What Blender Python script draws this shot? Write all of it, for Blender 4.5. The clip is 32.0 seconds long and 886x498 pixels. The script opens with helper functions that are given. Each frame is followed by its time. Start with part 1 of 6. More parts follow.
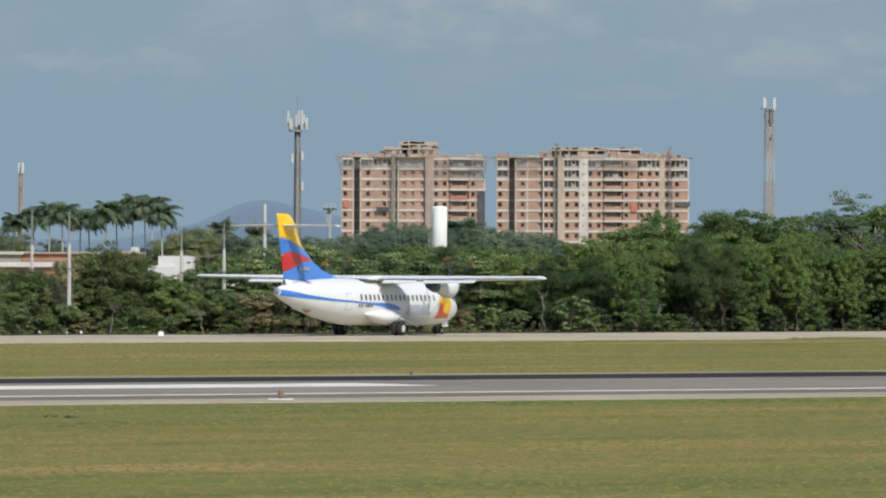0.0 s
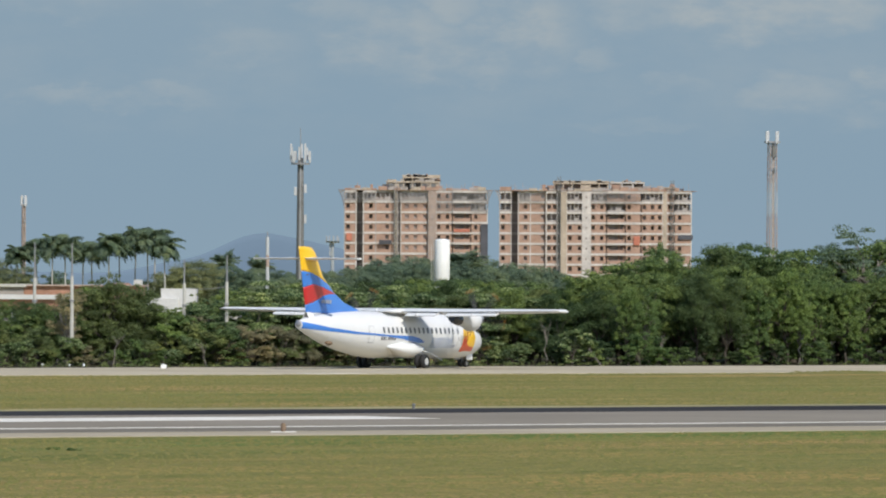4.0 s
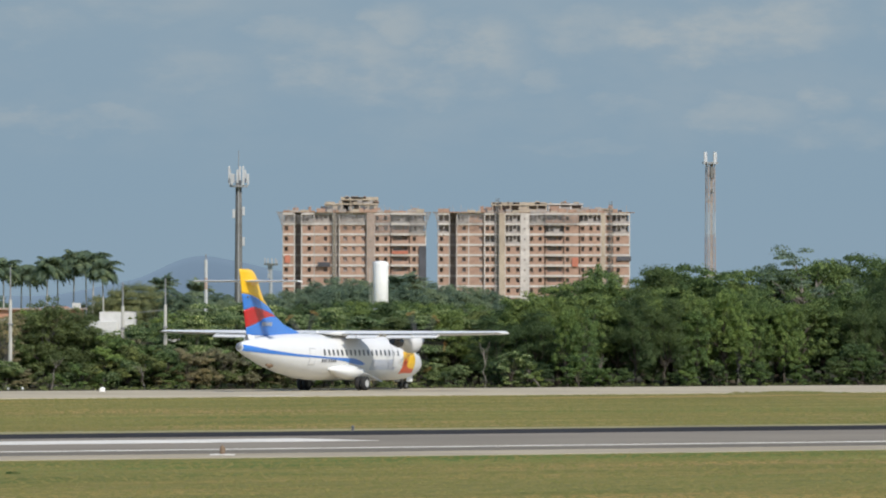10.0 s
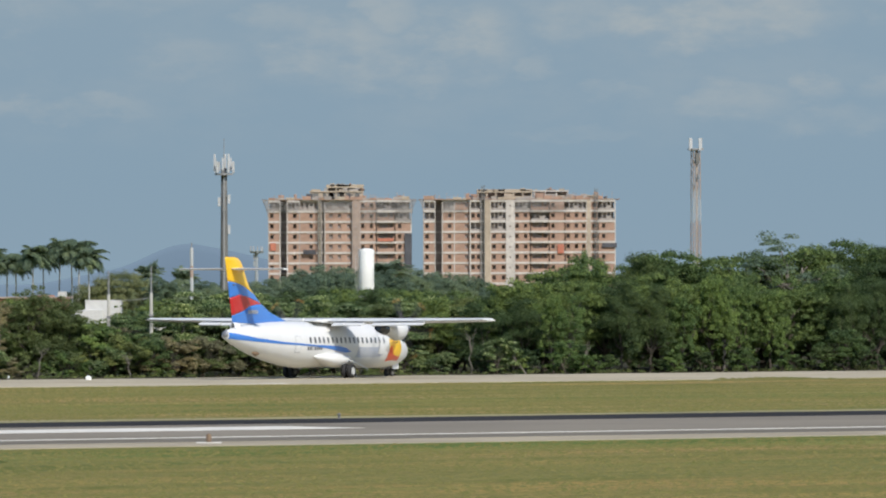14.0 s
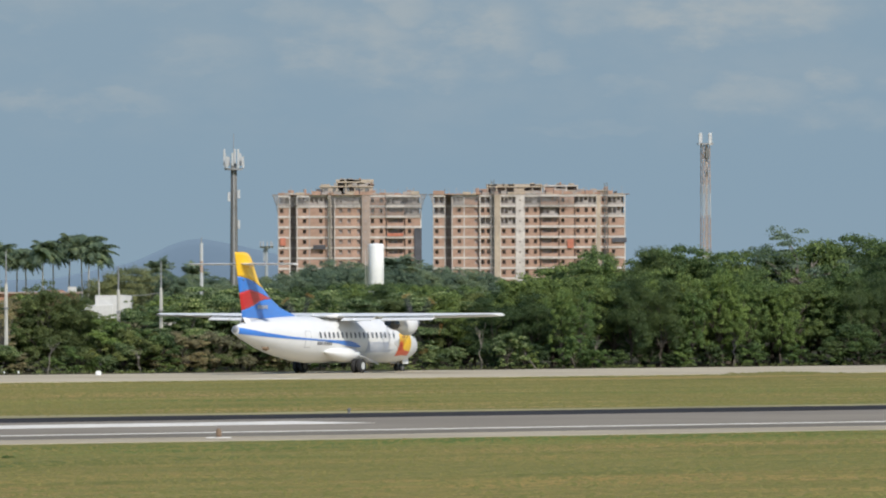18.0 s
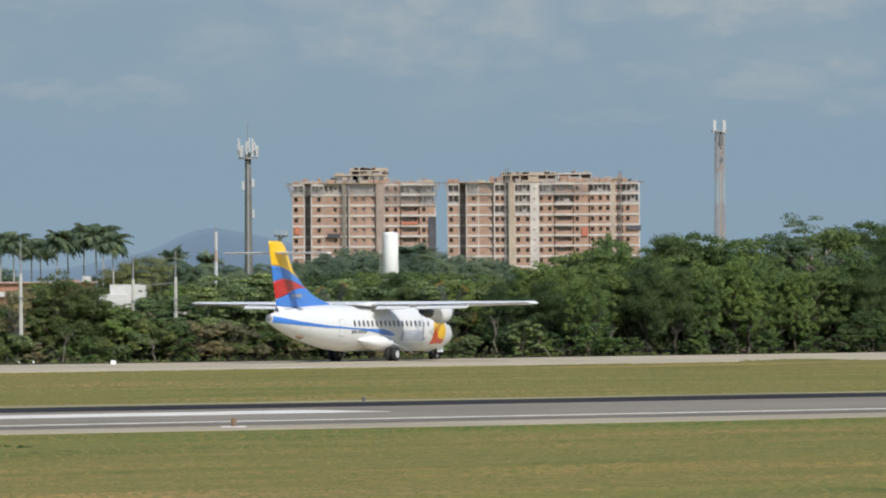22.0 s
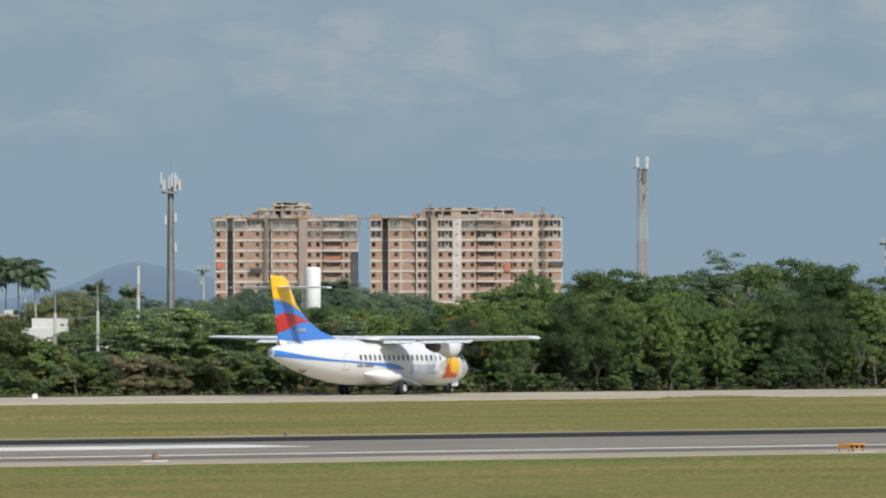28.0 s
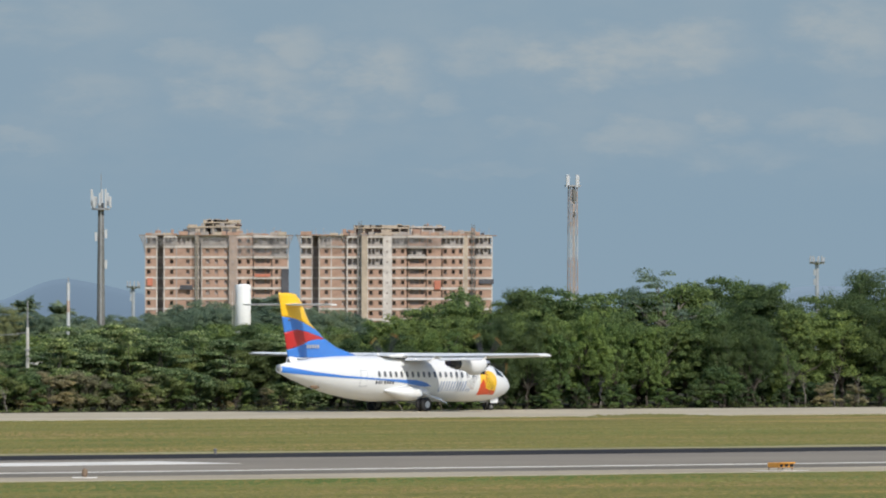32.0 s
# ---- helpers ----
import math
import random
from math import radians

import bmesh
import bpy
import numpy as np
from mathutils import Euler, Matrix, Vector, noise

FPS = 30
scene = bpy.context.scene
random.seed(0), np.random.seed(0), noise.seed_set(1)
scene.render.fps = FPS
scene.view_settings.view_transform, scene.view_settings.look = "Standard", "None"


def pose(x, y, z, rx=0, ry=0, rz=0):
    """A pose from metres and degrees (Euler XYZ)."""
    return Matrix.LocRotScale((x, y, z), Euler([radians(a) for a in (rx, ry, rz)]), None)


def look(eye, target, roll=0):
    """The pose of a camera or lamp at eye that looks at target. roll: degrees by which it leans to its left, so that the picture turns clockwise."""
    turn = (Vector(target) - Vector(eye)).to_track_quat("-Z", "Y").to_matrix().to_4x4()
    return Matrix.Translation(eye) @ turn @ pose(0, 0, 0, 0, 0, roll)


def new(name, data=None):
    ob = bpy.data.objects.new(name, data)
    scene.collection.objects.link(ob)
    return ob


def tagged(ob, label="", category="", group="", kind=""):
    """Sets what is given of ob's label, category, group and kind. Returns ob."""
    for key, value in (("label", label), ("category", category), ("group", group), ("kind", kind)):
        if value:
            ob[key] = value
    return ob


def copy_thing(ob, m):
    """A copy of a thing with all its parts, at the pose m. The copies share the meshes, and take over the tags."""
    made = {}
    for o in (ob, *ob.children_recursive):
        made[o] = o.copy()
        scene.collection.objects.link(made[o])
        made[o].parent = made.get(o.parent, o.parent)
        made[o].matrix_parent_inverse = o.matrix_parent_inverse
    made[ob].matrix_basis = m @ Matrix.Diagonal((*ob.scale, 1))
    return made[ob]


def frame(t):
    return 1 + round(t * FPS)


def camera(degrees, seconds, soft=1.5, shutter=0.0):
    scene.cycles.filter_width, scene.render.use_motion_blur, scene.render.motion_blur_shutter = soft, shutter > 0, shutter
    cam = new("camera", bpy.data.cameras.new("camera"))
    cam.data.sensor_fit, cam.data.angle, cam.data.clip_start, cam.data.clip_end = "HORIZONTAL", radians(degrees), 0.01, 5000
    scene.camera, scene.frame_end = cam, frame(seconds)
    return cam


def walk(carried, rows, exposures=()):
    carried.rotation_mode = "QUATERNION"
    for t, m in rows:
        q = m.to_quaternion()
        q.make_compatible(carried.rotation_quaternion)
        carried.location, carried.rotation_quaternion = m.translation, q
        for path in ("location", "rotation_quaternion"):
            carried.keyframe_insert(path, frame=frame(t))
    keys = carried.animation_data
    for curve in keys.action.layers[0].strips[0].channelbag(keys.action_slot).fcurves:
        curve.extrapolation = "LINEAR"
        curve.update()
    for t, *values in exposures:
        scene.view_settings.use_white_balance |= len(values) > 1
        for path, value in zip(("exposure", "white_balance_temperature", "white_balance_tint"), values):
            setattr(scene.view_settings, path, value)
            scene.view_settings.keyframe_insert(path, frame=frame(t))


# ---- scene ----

# ---- camera: hand-held long lens on a raised spot, turning only ----
EYE = Vector((0.0, 0.0, 5.67))
cam = camera(6.255, 32.0, 2.0, 0.25)


def aim(side, up, roll):
    """A camera pose that looks along +y, turned by thousandths to the side and up."""
    return look(EYE, EYE + Vector((side, 1000.0, up)), roll)


rows = [
    (0, aim(-0.00, -0.63, 0.18)), (0.5, aim(0.70, -1.07, 0.12)), (1, aim(1.36, 0.46, 0.16)),
    (1.5, aim(-0.07, 1.57, 0.13)), (2, aim(-0.35, 2.31, 0.22)), (2.5, aim(-0.26, 2.17, 0.30)),
    (4.5, aim(-0.49, 3.68, 0.22)), (5, aim(-1.35, 3.36, 0.13)), (5.5, aim(-2.43, 3.46, 0.10)),
    (6, aim(-0.79, 4.76, 0.13)), (6.5, aim(-1.75, 4.47, -0.00)), (7, aim(-0.58, 4.38, 0.15)),
    (7.5, aim(1.63, 5.27, 0.13)), (8, aim(2.02, 5.39, 0.10)), (8.5, aim(2.46, 4.73, -0.04)),
    (9, aim(2.58, 3.61, 0.08)), (9.5, aim(6.43, 4.67, -0.01)), (10, aim(7.23, 6.17, 0.05)),
    (10.5, aim(8.05, 7.58, -0.04)), (11, aim(6.76, 6.27, -0.06)), (11.5, aim(7.58, 6.57, -0.05)),
    (12, aim(7.01, 6.71, -0.18)), (12.5, aim(6.58, 3.96, -0.25)), (13, aim(10.64, 6.67, -0.13)),
    (13.5, aim(10.72, 5.51, -0.18)), (14, aim(9.00, 4.59, -0.16)), (14.5, aim(7.20, 4.32, -0.17)),
    (16.5, aim(7.64, 5.33, -0.20)), (17, aim(5.72, 4.59, -0.15)), (17.5, aim(6.84, 4.32, -0.25)),
    (18, aim(7.79, 3.96, -0.20)), (18.5, aim(8.18, 5.11, -0.19)), (19, aim(7.75, 5.97, -0.21)),
    (19.5, aim(7.49, 5.86, -0.29)), (20, aim(7.94, 3.29, -0.34)), (20.5, aim(8.92, 4.47, -0.23)),
    (21, aim(10.14, 5.03, -0.29)), (21.5, aim(8.45, 2.30, -0.40)), (22, aim(6.00, 2.53, -0.39)),
    (22.5, aim(7.08, 3.48, -0.39)), (23, aim(7.87, 5.48, -0.35)), (23.5, aim(8.04, 5.36, -0.34)),
    (24, aim(10.08, 5.51, -0.40)), (24.5, aim(11.42, 7.56, -0.27)), (25, aim(12.41, 7.85, -0.27)),
    (25.5, aim(12.50, 7.22, -0.20)), (27.5, aim(17.21, 6.47, -0.19)), (28, aim(15.59, 6.85, -0.13)),
    (28.5, aim(16.14, 6.36, -0.20)), (29, aim(16.27, 3.38, -0.33)), (29.5, aim(17.84, 5.33, -0.18)),
    (30, aim(17.99, 4.29, -0.24)), (30.5, aim(19.15, 3.16, -0.20)), (31, aim(22.33, 8.36, 0.00)),
    (31.5, aim(22.98, 8.94, -0.01)), (32, aim(24.19, 9.01, 0.05)),
]
walk(cam, rows, exposures=[(0.0, 0.0), (32.0, 0.0)])

# ---- daylight: sun high behind the camera's right shoulder ----
SUN_EL, SUN_SIDE = radians(43), 0.47
sun_dir = Vector((SUN_SIDE, -math.sqrt(1 - SUN_SIDE ** 2), 0)) * math.cos(SUN_EL) + Vector((0, 0, math.sin(SUN_EL)))
sun = new("sun", bpy.data.lights.new("sun", "SUN"))
sun.data.energy, sun.data.angle, sun.data.color = 3.8, radians(0.53), (1.0, 0.945, 0.86)
sun.matrix_world = look(sun_dir * 50, (0, 0, 0))
world = bpy.data.worlds.new("sky")
scene.world = world
world.use_nodes = True
wn = world.node_tree.nodes
sky = wn.new("ShaderNodeTexSky")
sky.sky_type, sky.sun_disc = "NISHITA", False
sky.sun_elevation, sky.sun_rotation = SUN_EL, math.atan2(sun_dir.x, sun_dir.y)
sky.air_density, sky.dust_density, sky.ozone_density = 1.0, 0.6, 1.5
world.node_tree.links.new(sky.outputs[0], wn["Background"].inputs[0])
wn["Background"].inputs[1].default_value = 0.15

# ---- materials ----
def nodes_of(name):
    m = bpy.data.materials.new(name)
    m.use_nodes = True
    t = m.node_tree
    return m, t, t.nodes["Principled BSDF"]


def noise_node(t, scale, detail=4, rough=0.6, vec=None):
    n = t.nodes.new("ShaderNodeTexNoise")
    n.inputs["Scale"].default_value, n.inputs["Detail"].default_value, n.inputs["Roughness"].default_value = scale, detail, rough
    if vec is not None:
        t.links.new(vec, n.inputs["Vector"])
    return n


def ramp_node(t, fac, stops):
    r = t.nodes.new("ShaderNodeValToRGB")
    e = r.color_ramp.elements
    while len(e) < len(stops):
        e.new(0.5)
    for k, (p, c) in zip(e, stops):
        k.position, k.color = p, (*c, 1)
    t.links.new(fac, r.inputs[0])
    return r


def mix_node(t, fac, a, b, mode="MIX"):
    n = t.nodes.new("ShaderNodeMix")
    n.data_type, n.blend_type = "RGBA", mode
    for sock, v in ((n.inputs[0], fac), (n.inputs[6], a), (n.inputs[7], b)):
        if isinstance(v, (int, float)):
            sock.default_value = v
        elif isinstance(v, tuple):
            sock.default_value = (*v, 1)
        else:
            t.links.new(v, sock)
    return n.outputs[2]


def object_coords(t, stretch=(1, 1, 1)):
    c = t.nodes.new("ShaderNodeTexCoord")
    m = t.nodes.new("ShaderNodeMapping")
    m.inputs["Scale"].default_value = stretch
    t.links.new(c.outputs["Object"], m.inputs[0])
    return m.outputs[0]


def scaled(c, k):
    return tuple(min(1.0, v * k) for v in c)


def surface(name, color, rough=0.6, metal=0.0, wide=0.4, fine=12.0, depth=0.12, bump=0.0, coat=0.0, stretch=(1, 1, 1), spec=0.5):
    """A painted, built or worn surface: base colour with broad stains and fine grain."""
    m, t, p = nodes_of(name)
    v = object_coords(t, stretch)
    broad, grain = noise_node(t, wide, 5, 0.65, v), noise_node(t, fine, 3, 0.6, v)
    col = ramp_node(t, broad.outputs[0], [(0.3, scaled(color, 1 - depth * 1.6)), (0.7, scaled(color, 1 + depth * 0.8))]).outputs[0]
    col = mix_node(t, depth, col, ramp_node(t, grain.outputs[0], [(0.35, scaled(color, 0.6)), (0.65, scaled(color, 1.25))]).outputs[0])
    t.links.new(col, p.inputs["Base Color"])
    p.inputs["Roughness"].default_value, p.inputs["Metallic"].default_value = rough, metal
    p.inputs["Coat Weight"].default_value = coat
    p.inputs["Specular IOR Level"].default_value = spec
    if bump:
        b = t.nodes.new("ShaderNodeBump")
        b.inputs["Strength"].default_value, b.inputs["Distance"].default_value = bump, 0.02
        t.links.new(grain.outputs[0], b.inputs["Height"])
        t.links.new(b.outputs[0], p.inputs["Normal"])
    return m


def foliage(name, dark, mid, light):
    """Leaves: each leaf its own green, each tree its own shade; light passes through."""
    m, t, p = nodes_of(name)
    geo, info = t.nodes.new("ShaderNodeNewGeometry"), t.nodes.new("ShaderNodeObjectInfo")
    leaf = ramp_node(t, geo.outputs["Random Per Island"], [(0.0, dark), (0.55, mid), (1.0, light)]).outputs[0]
    clump = noise_node(t, 0.55, 3, 0.6, object_coords(t))
    patch = ramp_node(t, clump.outputs[0], [(0.32, (0.70, 0.74, 0.76)), (0.7, (1.28, 1.22, 1.02))]).outputs[0]
    col = mix_node(t, 1.0, leaf, patch, "MULTIPLY")
    tint = ramp_node(t, info.outputs["Random"], [(0.0, (0.72, 0.80, 0.80)), (0.35, (0.98, 1.02, 1.0)), (0.7, (1.12, 1.12, 1.05)), (1.0, (1.36, 1.30, 1.1))]).outputs[0]
    col = mix_node(t, 1.0, col, tint, "MULTIPLY")
    t.links.new(col, p.inputs["Base Color"])
    p.inputs["Roughness"].default_value = 0.5
    p.inputs["Specular IOR Level"].default_value = 0.20
    tr = t.nodes.new("ShaderNodeBsdfTranslucent")
    t.links.new(col, tr.inputs[0])
    mx = t.nodes.new("ShaderNodeMixShader")
    mx.inputs[0].default_value = 0.48
    t.links.new(p.outputs[0], mx.inputs[1])
    t.links.new(tr.outputs[0], mx.inputs[2])
    t.links.new(mx.outputs[0], t.nodes["Material Output"].inputs[0])
    return m


def glow(name, color, strength):
    m, t, p = nodes_of(name)
    p.inputs["Base Color"].default_value = (0, 0, 0, 1)
    p.inputs["Emission Color"].default_value = (*color, 1)
    p.inputs["Emission Strength"].default_value = strength
    return m


def grass_material():
    m, t, p = nodes_of("dry grass")
    v = object_coords(t)
    rot = t.nodes.new("ShaderNodeMapping")
    rot.inputs["Rotation"].default_value = (0, 0, -RUN)
    t.links.new(v, rot.inputs[0])
    lay = t.nodes.new("ShaderNodeMapping")
    lay.inputs["Scale"].default_value = (0.35, 1.0, 1.0)
    t.links.new(rot.outputs[0], lay.inputs[0])
    broad, mid = noise_node(t, 0.030, 4, 0.6, lay.outputs[0]), noise_node(t, 0.16, 4, 0.6, lay.outputs[0])
    a = ramp_node(t, broad.outputs[0], [(0.34, (0.142, 0.150, 0.046)), (0.5, (0.200, 0.174, 0.056)), (0.66, (0.262, 0.200, 0.082))]).outputs[0]
    b = ramp_node(t, mid.outputs[0], [(0.38, (0.68, 0.80, 0.66)), (0.5, (0.97, 0.97, 0.97)), (0.62, (1.24, 1.12, 1.10))]).outputs[0]
    fine = noise_node(t, 9.0, 3, 0.7, rot.outputs[0])
    k = ramp_node(t, fine.outputs[0], [(0.3, (0.66, 0.70, 0.66)), (0.7, (1.36, 1.32, 1.32))]).outputs[0]
    mow = noise_node(t, 1.1, 5, 0.75, rot.outputs[0])
    w = ramp_node(t, mow.outputs[0], [(0.34, (0.64, 0.76, 0.64)), (0.5, (1.0, 1.0, 1.0)), (0.66, (1.40, 1.26, 1.30))]).outputs[0]
    ribbon = t.nodes.new("ShaderNodeMapping")
    ribbon.inputs["Scale"].default_value = (0.06, 1.0, 1.0)
    t.links.new(rot.outputs[0], ribbon.inputs[0])
    band = noise_node(t, 0.075, 3, 0.55, ribbon.outputs[0])
    bd = ramp_node(t, band.outputs[0], [(0.34, (0.84, 0.96, 0.84)), (0.5, (1.0, 1.0, 1.0)), (0.66, (1.22, 1.06, 1.10))]).outputs[0]
    a = mix_node(t, 1.0, a, bd, "MULTIPLY")
    fresh = noise_node(t, 0.055, 5, 0.7, lay.outputs[0])
    g = ramp_node(t, fresh.outputs[0], [(0.52, (1.0, 1.0, 1.0)), (0.64, (0.75, 0.97, 0.84))]).outputs[0]
    col = mix_node(t, 1.0, mix_node(t, 1.0, mix_node(t, 1.0, mix_node(t, 1.0, a, b, "MULTIPLY"), w, "MULTIPLY"), k, "MULTIPLY"), g, "MULTIPLY")
    t.links.new(col, p.inputs["Base Color"])
    p.inputs["Roughness"].default_value = 0.95
    p.inputs["Specular IOR Level"].default_value = 0.1
    bp = t.nodes.new("ShaderNodeBump")
    bp.inputs["Strength"].default_value, bp.inputs["Distance"].default_value = 0.5, 0.08
    t.links.new(fine.outputs[0], bp.inputs["Height"])
    t.links.new(bp.outputs[0], p.inputs["Normal"])
    return m


RUN = radians(35)          # direction of the runway and the taxiway
M_GRASS = grass_material()
M_ASPHALT = surface("runway asphalt", (0.246, 0.216, 0.172), 0.9, 0, 0.05, 2.0, 0.12, 0.2, spec=0.06)
M_ASPHALT_OLD = surface("older asphalt", (0.172, 0.154, 0.124), 0.9, 0, 0.07, 2.0, 0.18, 0.2, spec=0.06)
M_TAR = surface("dark sealed shoulder", (0.036, 0.034, 0.034), 0.9, 0, 0.05, 2.0, 0.2, spec=0.06)
M_CONCRETE = surface("pale concrete", (0.405, 0.350, 0.256), 0.9, 0, 0.08, 1.5, 0.15, 0.2, spec=0.08)
M_TAXI = surface("pale taxiway concrete", (0.450, 0.392, 0.285), 0.9, 0, 0.08, 1.5, 0.16, 0.2, spec=0.08)
M_VERGE = surface("pale dry verge", (0.290, 0.255, 0.115), 0.95, 0, 0.12, 2.0, 0.25, 0.3)
M_LINE = surface("worn white line paint", (0.70, 0.67, 0.60), 0.85, 0, 0.3, 4.0, 0.14, spec=0.05)
M_WHITE = surface("white aircraft paint", (0.69, 0.695, 0.69), 0.42, 0, 0.5, 6.0, 0.03, coat=0.06, spec=0.3)
M_BLUE = surface("blue aircraft paint", (0.045, 0.190, 0.58), 0.28, 0, 0.5, 6.0, 0.05, coat=0.3)
M_RED = surface("red aircraft paint", (0.46, 0.022, 0.024), 0.28, 0, 0.5, 6.0, 0.05, coat=0.3)
M_ORANGE = surface("orange red aircraft paint", (0.62, 0.065, 0.012), 0.28, 0, 0.5, 6.0, 0.05, coat=0.3)
M_YELLOW = surface("yellow aircraft paint", (0.85, 0.50, 0.02), 0.28, 0, 0.5, 6.0, 0.05, coat=0.3)
M_RUBBER = surface("black tyre rubber", (0.018, 0.018, 0.019), 0.8, 0, 1.0, 20.0, 0.1)
M_GREYMET = surface("grey metal", (0.35, 0.36, 0.38), 0.45, 0.6, 1.0, 15.0, 0.1)
M_DARK = surface("dark window", (0.02, 0.024, 0.03), 0.15, 0, 1.0, 15.0, 0.1)
M_PANE = surface("grey cabin pane", (0.12, 0.13, 0.145), 0.3, 0, 1.0, 15.0, 0.1)
M_LETTER = surface("grey blue letter paint", (0.16, 0.24, 0.42), 0.4, 0, 1.0, 10.0, 0.06)
M_WINGTOP = surface("light grey wing paint", (0.68, 0.685, 0.68), 0.5, 0, 0.5, 5.0, 0.06, spec=0.3)
M_SEAM = surface("light grey seam", (0.36, 0.37, 0.39), 0.5, 0, 1.0, 10.0, 0.05)
M_GREYTXT = surface("dark grey mark paint", (0.12, 0.125, 0.14), 0.4, 0, 1.0, 10.0, 0.06)
M_BLADE = surface("black propeller blade", (0.02, 0.02, 0.022), 0.5, 0, 1.0, 10.0, 0.08)
M_TIP = surface("orange blade tip paint", (0.36, 0.16, 0.045), 0.5, 0, 1.0, 10.0, 0.06)
M_BRICK = surface("red clay brick infill", (0.385, 0.248, 0.182), 0.9, 0, 0.25, 1.6, 0.22, 0.3)
M_SLAB = surface("pale concrete slab edge", (0.54, 0.495, 0.45), 0.85, 0, 0.2, 1.5, 0.2, 0.2)
M_CREAM = surface("cream plaster column", (0.43, 0.355, 0.272), 0.85, 0, 0.2, 1.5, 0.18, 0.2)
M_SHAFT = surface("brownish raw shaft", (0.34, 0.265, 0.22), 0.9, 0, 0.2, 1.2, 0.2, 0.2)
M_GREYCON = surface("grey raw concrete", (0.36, 0.32, 0.29), 0.9, 0, 0.2, 1.2, 0.2, 0.2)
M_INNER = surface("bare block interior", (0.34, 0.29, 0.265), 0.95, 0, 0.3, 1.0, 0.2)
M_WEDGE = surface("pale safety net", (0.27, 0.26, 0.25), 0.95, 0, 0.3, 3.0, 0.25)
M_VEIL = surface("thin grey facade net", (0.30, 0.29, 0.28), 0.95, 0, 0.3, 3.0, 0.25)
M_LAMP = surface("brown lamp housing", (0.20, 0.135, 0.085), 0.7, 0, 1.0, 8.0, 0.15)
M_NET = surface("grey construction net", (0.085, 0.085, 0.095), 0.95, 0, 0.3, 3.0, 0.25)
M_REDNET = surface("orange red canvas", (0.46, 0.165, 0.105), 0.9, 0, 0.5, 2.0, 0.15)
M_STEEL = surface("galvanised steel", (0.30, 0.30, 0.30), 0.6, 0.3, 0.4, 4.0, 0.15)
M_OLDPOLE = surface("weathered concrete pole", (0.155, 0.155, 0.145), 0.9, 0, 0.4, 3.0, 0.2)
M_POLE = surface("pale concrete pole", (0.50, 0.485, 0.43), 0.9, 0, 0.4, 3.0, 0.15)
M_RUST = surface("faded red steel", (0.43, 0.33, 0.27), 0.8, 0.1, 0.4, 3.0, 0.2)
M_PANEL = surface("white antenna panel", (0.46, 0.47, 0.47), 0.5, 0, 0.5, 4.0, 0.06)
# Grey set close to the sky's tone: the haze is put into the colour.
M_FARGREY = surface("grey fittings with haze in the tone", (0.30, 0.325, 0.34), 0.7, 0, 0.5, 4.0, 0.06)
M_TANK = surface("white tank paint", (0.80, 0.80, 0.78), 0.5, 0, 0.3, 3.0, 0.06)
M_HOUSE = surface("white house wall", (0.56, 0.555, 0.535), 0.9, 0, 0.3, 3.0, 0.12)
M_TILE = surface("red roof tile", (0.40, 0.215, 0.145), 0.9, 0, 0.4, 4.0, 0.25, 0.3)
M_BARK = surface("grey brown bark", (0.095, 0.082, 0.065), 0.95, 0, 1.0, 9.0, 0.25, 0.5, spec=0.1)
M_PALE_BARK = surface("pale bark", (0.19, 0.17, 0.14), 0.95, 0, 1.0, 9.0, 0.25, 0.5)
M_PALM = surface("smooth grey palm trunk", (0.46, 0.45, 0.42), 0.9, 0, 1.0, 9.0, 0.2, 0.3)
M_BOX = surface("orange enamel", (0.62, 0.27, 0.03), 0.5, 0, 1.0, 6.0, 0.1)
M_LITTER = surface("dark leaf litter", (0.060, 0.055, 0.032), 0.95, 0, 0.2, 2.0, 0.3, 0.3, spec=0.04)
LEAF_A = foliage("broad leaf green", (0.092, 0.141, 0.056), (0.150, 0.211, 0.080), (0.262, 0.330, 0.122))
LEAF_B = foliage("deep leaf green", (0.062, 0.096, 0.044), (0.090, 0.132, 0.057), (0.150, 0.204, 0.084))
LEAF_C = foliage("olive leaf", (0.114, 0.146, 0.060), (0.174, 0.208, 0.084), (0.278, 0.314, 0.130))
LEAF_D = foliage("dry brown scrub", (0.235, 0.208, 0.122), (0.318, 0.278, 0.166), (0.430, 0.376, 0.240))
LEAF_P = foliage("palm frond", (0.098, 0.142, 0.104), (0.156, 0.210, 0.142), (0.250, 0.304, 0.196))
LEAF_E = foliage("pale-tipped leaf", (0.076, 0.124, 0.052), (0.146, 0.210, 0.084), (0.470, 0.522, 0.290))
# LEAF_F and LEAF_H: greens paled with haze in the colour itself.
LEAF_F = foliage("far leaf with haze mixed in", (0.160, 0.214, 0.158), (0.186, 0.242, 0.176), (0.218, 0.276, 0.196))
LEAF_H = foliage("far olive leaf with haze mixed in", (0.212, 0.238, 0.142), (0.240, 0.266, 0.156), (0.276, 0.300, 0.176))
LEAF_G = foliage("fresh bright leaf", (0.092, 0.146, 0.052), (0.142, 0.213, 0.074), (0.232, 0.312, 0.112))


# ---- shape helpers ----
def part(name, bm, material, parent=None, label=""):
    """Links a bmesh as one mesh object under a thing or under a part."""
    me = bpy.data.meshes.new(name)
    bm.to_mesh(me)
    bm.free()
    return piece(name, me, material, parent, label)


def piece(name, me, material, parent=None, label=""):
    if material is not None and not me.materials:
        me.materials.append(material)
    ob = new(name, me)
    if parent is not None:
        ob.parent = parent
    return tagged(ob, label) if label else ob


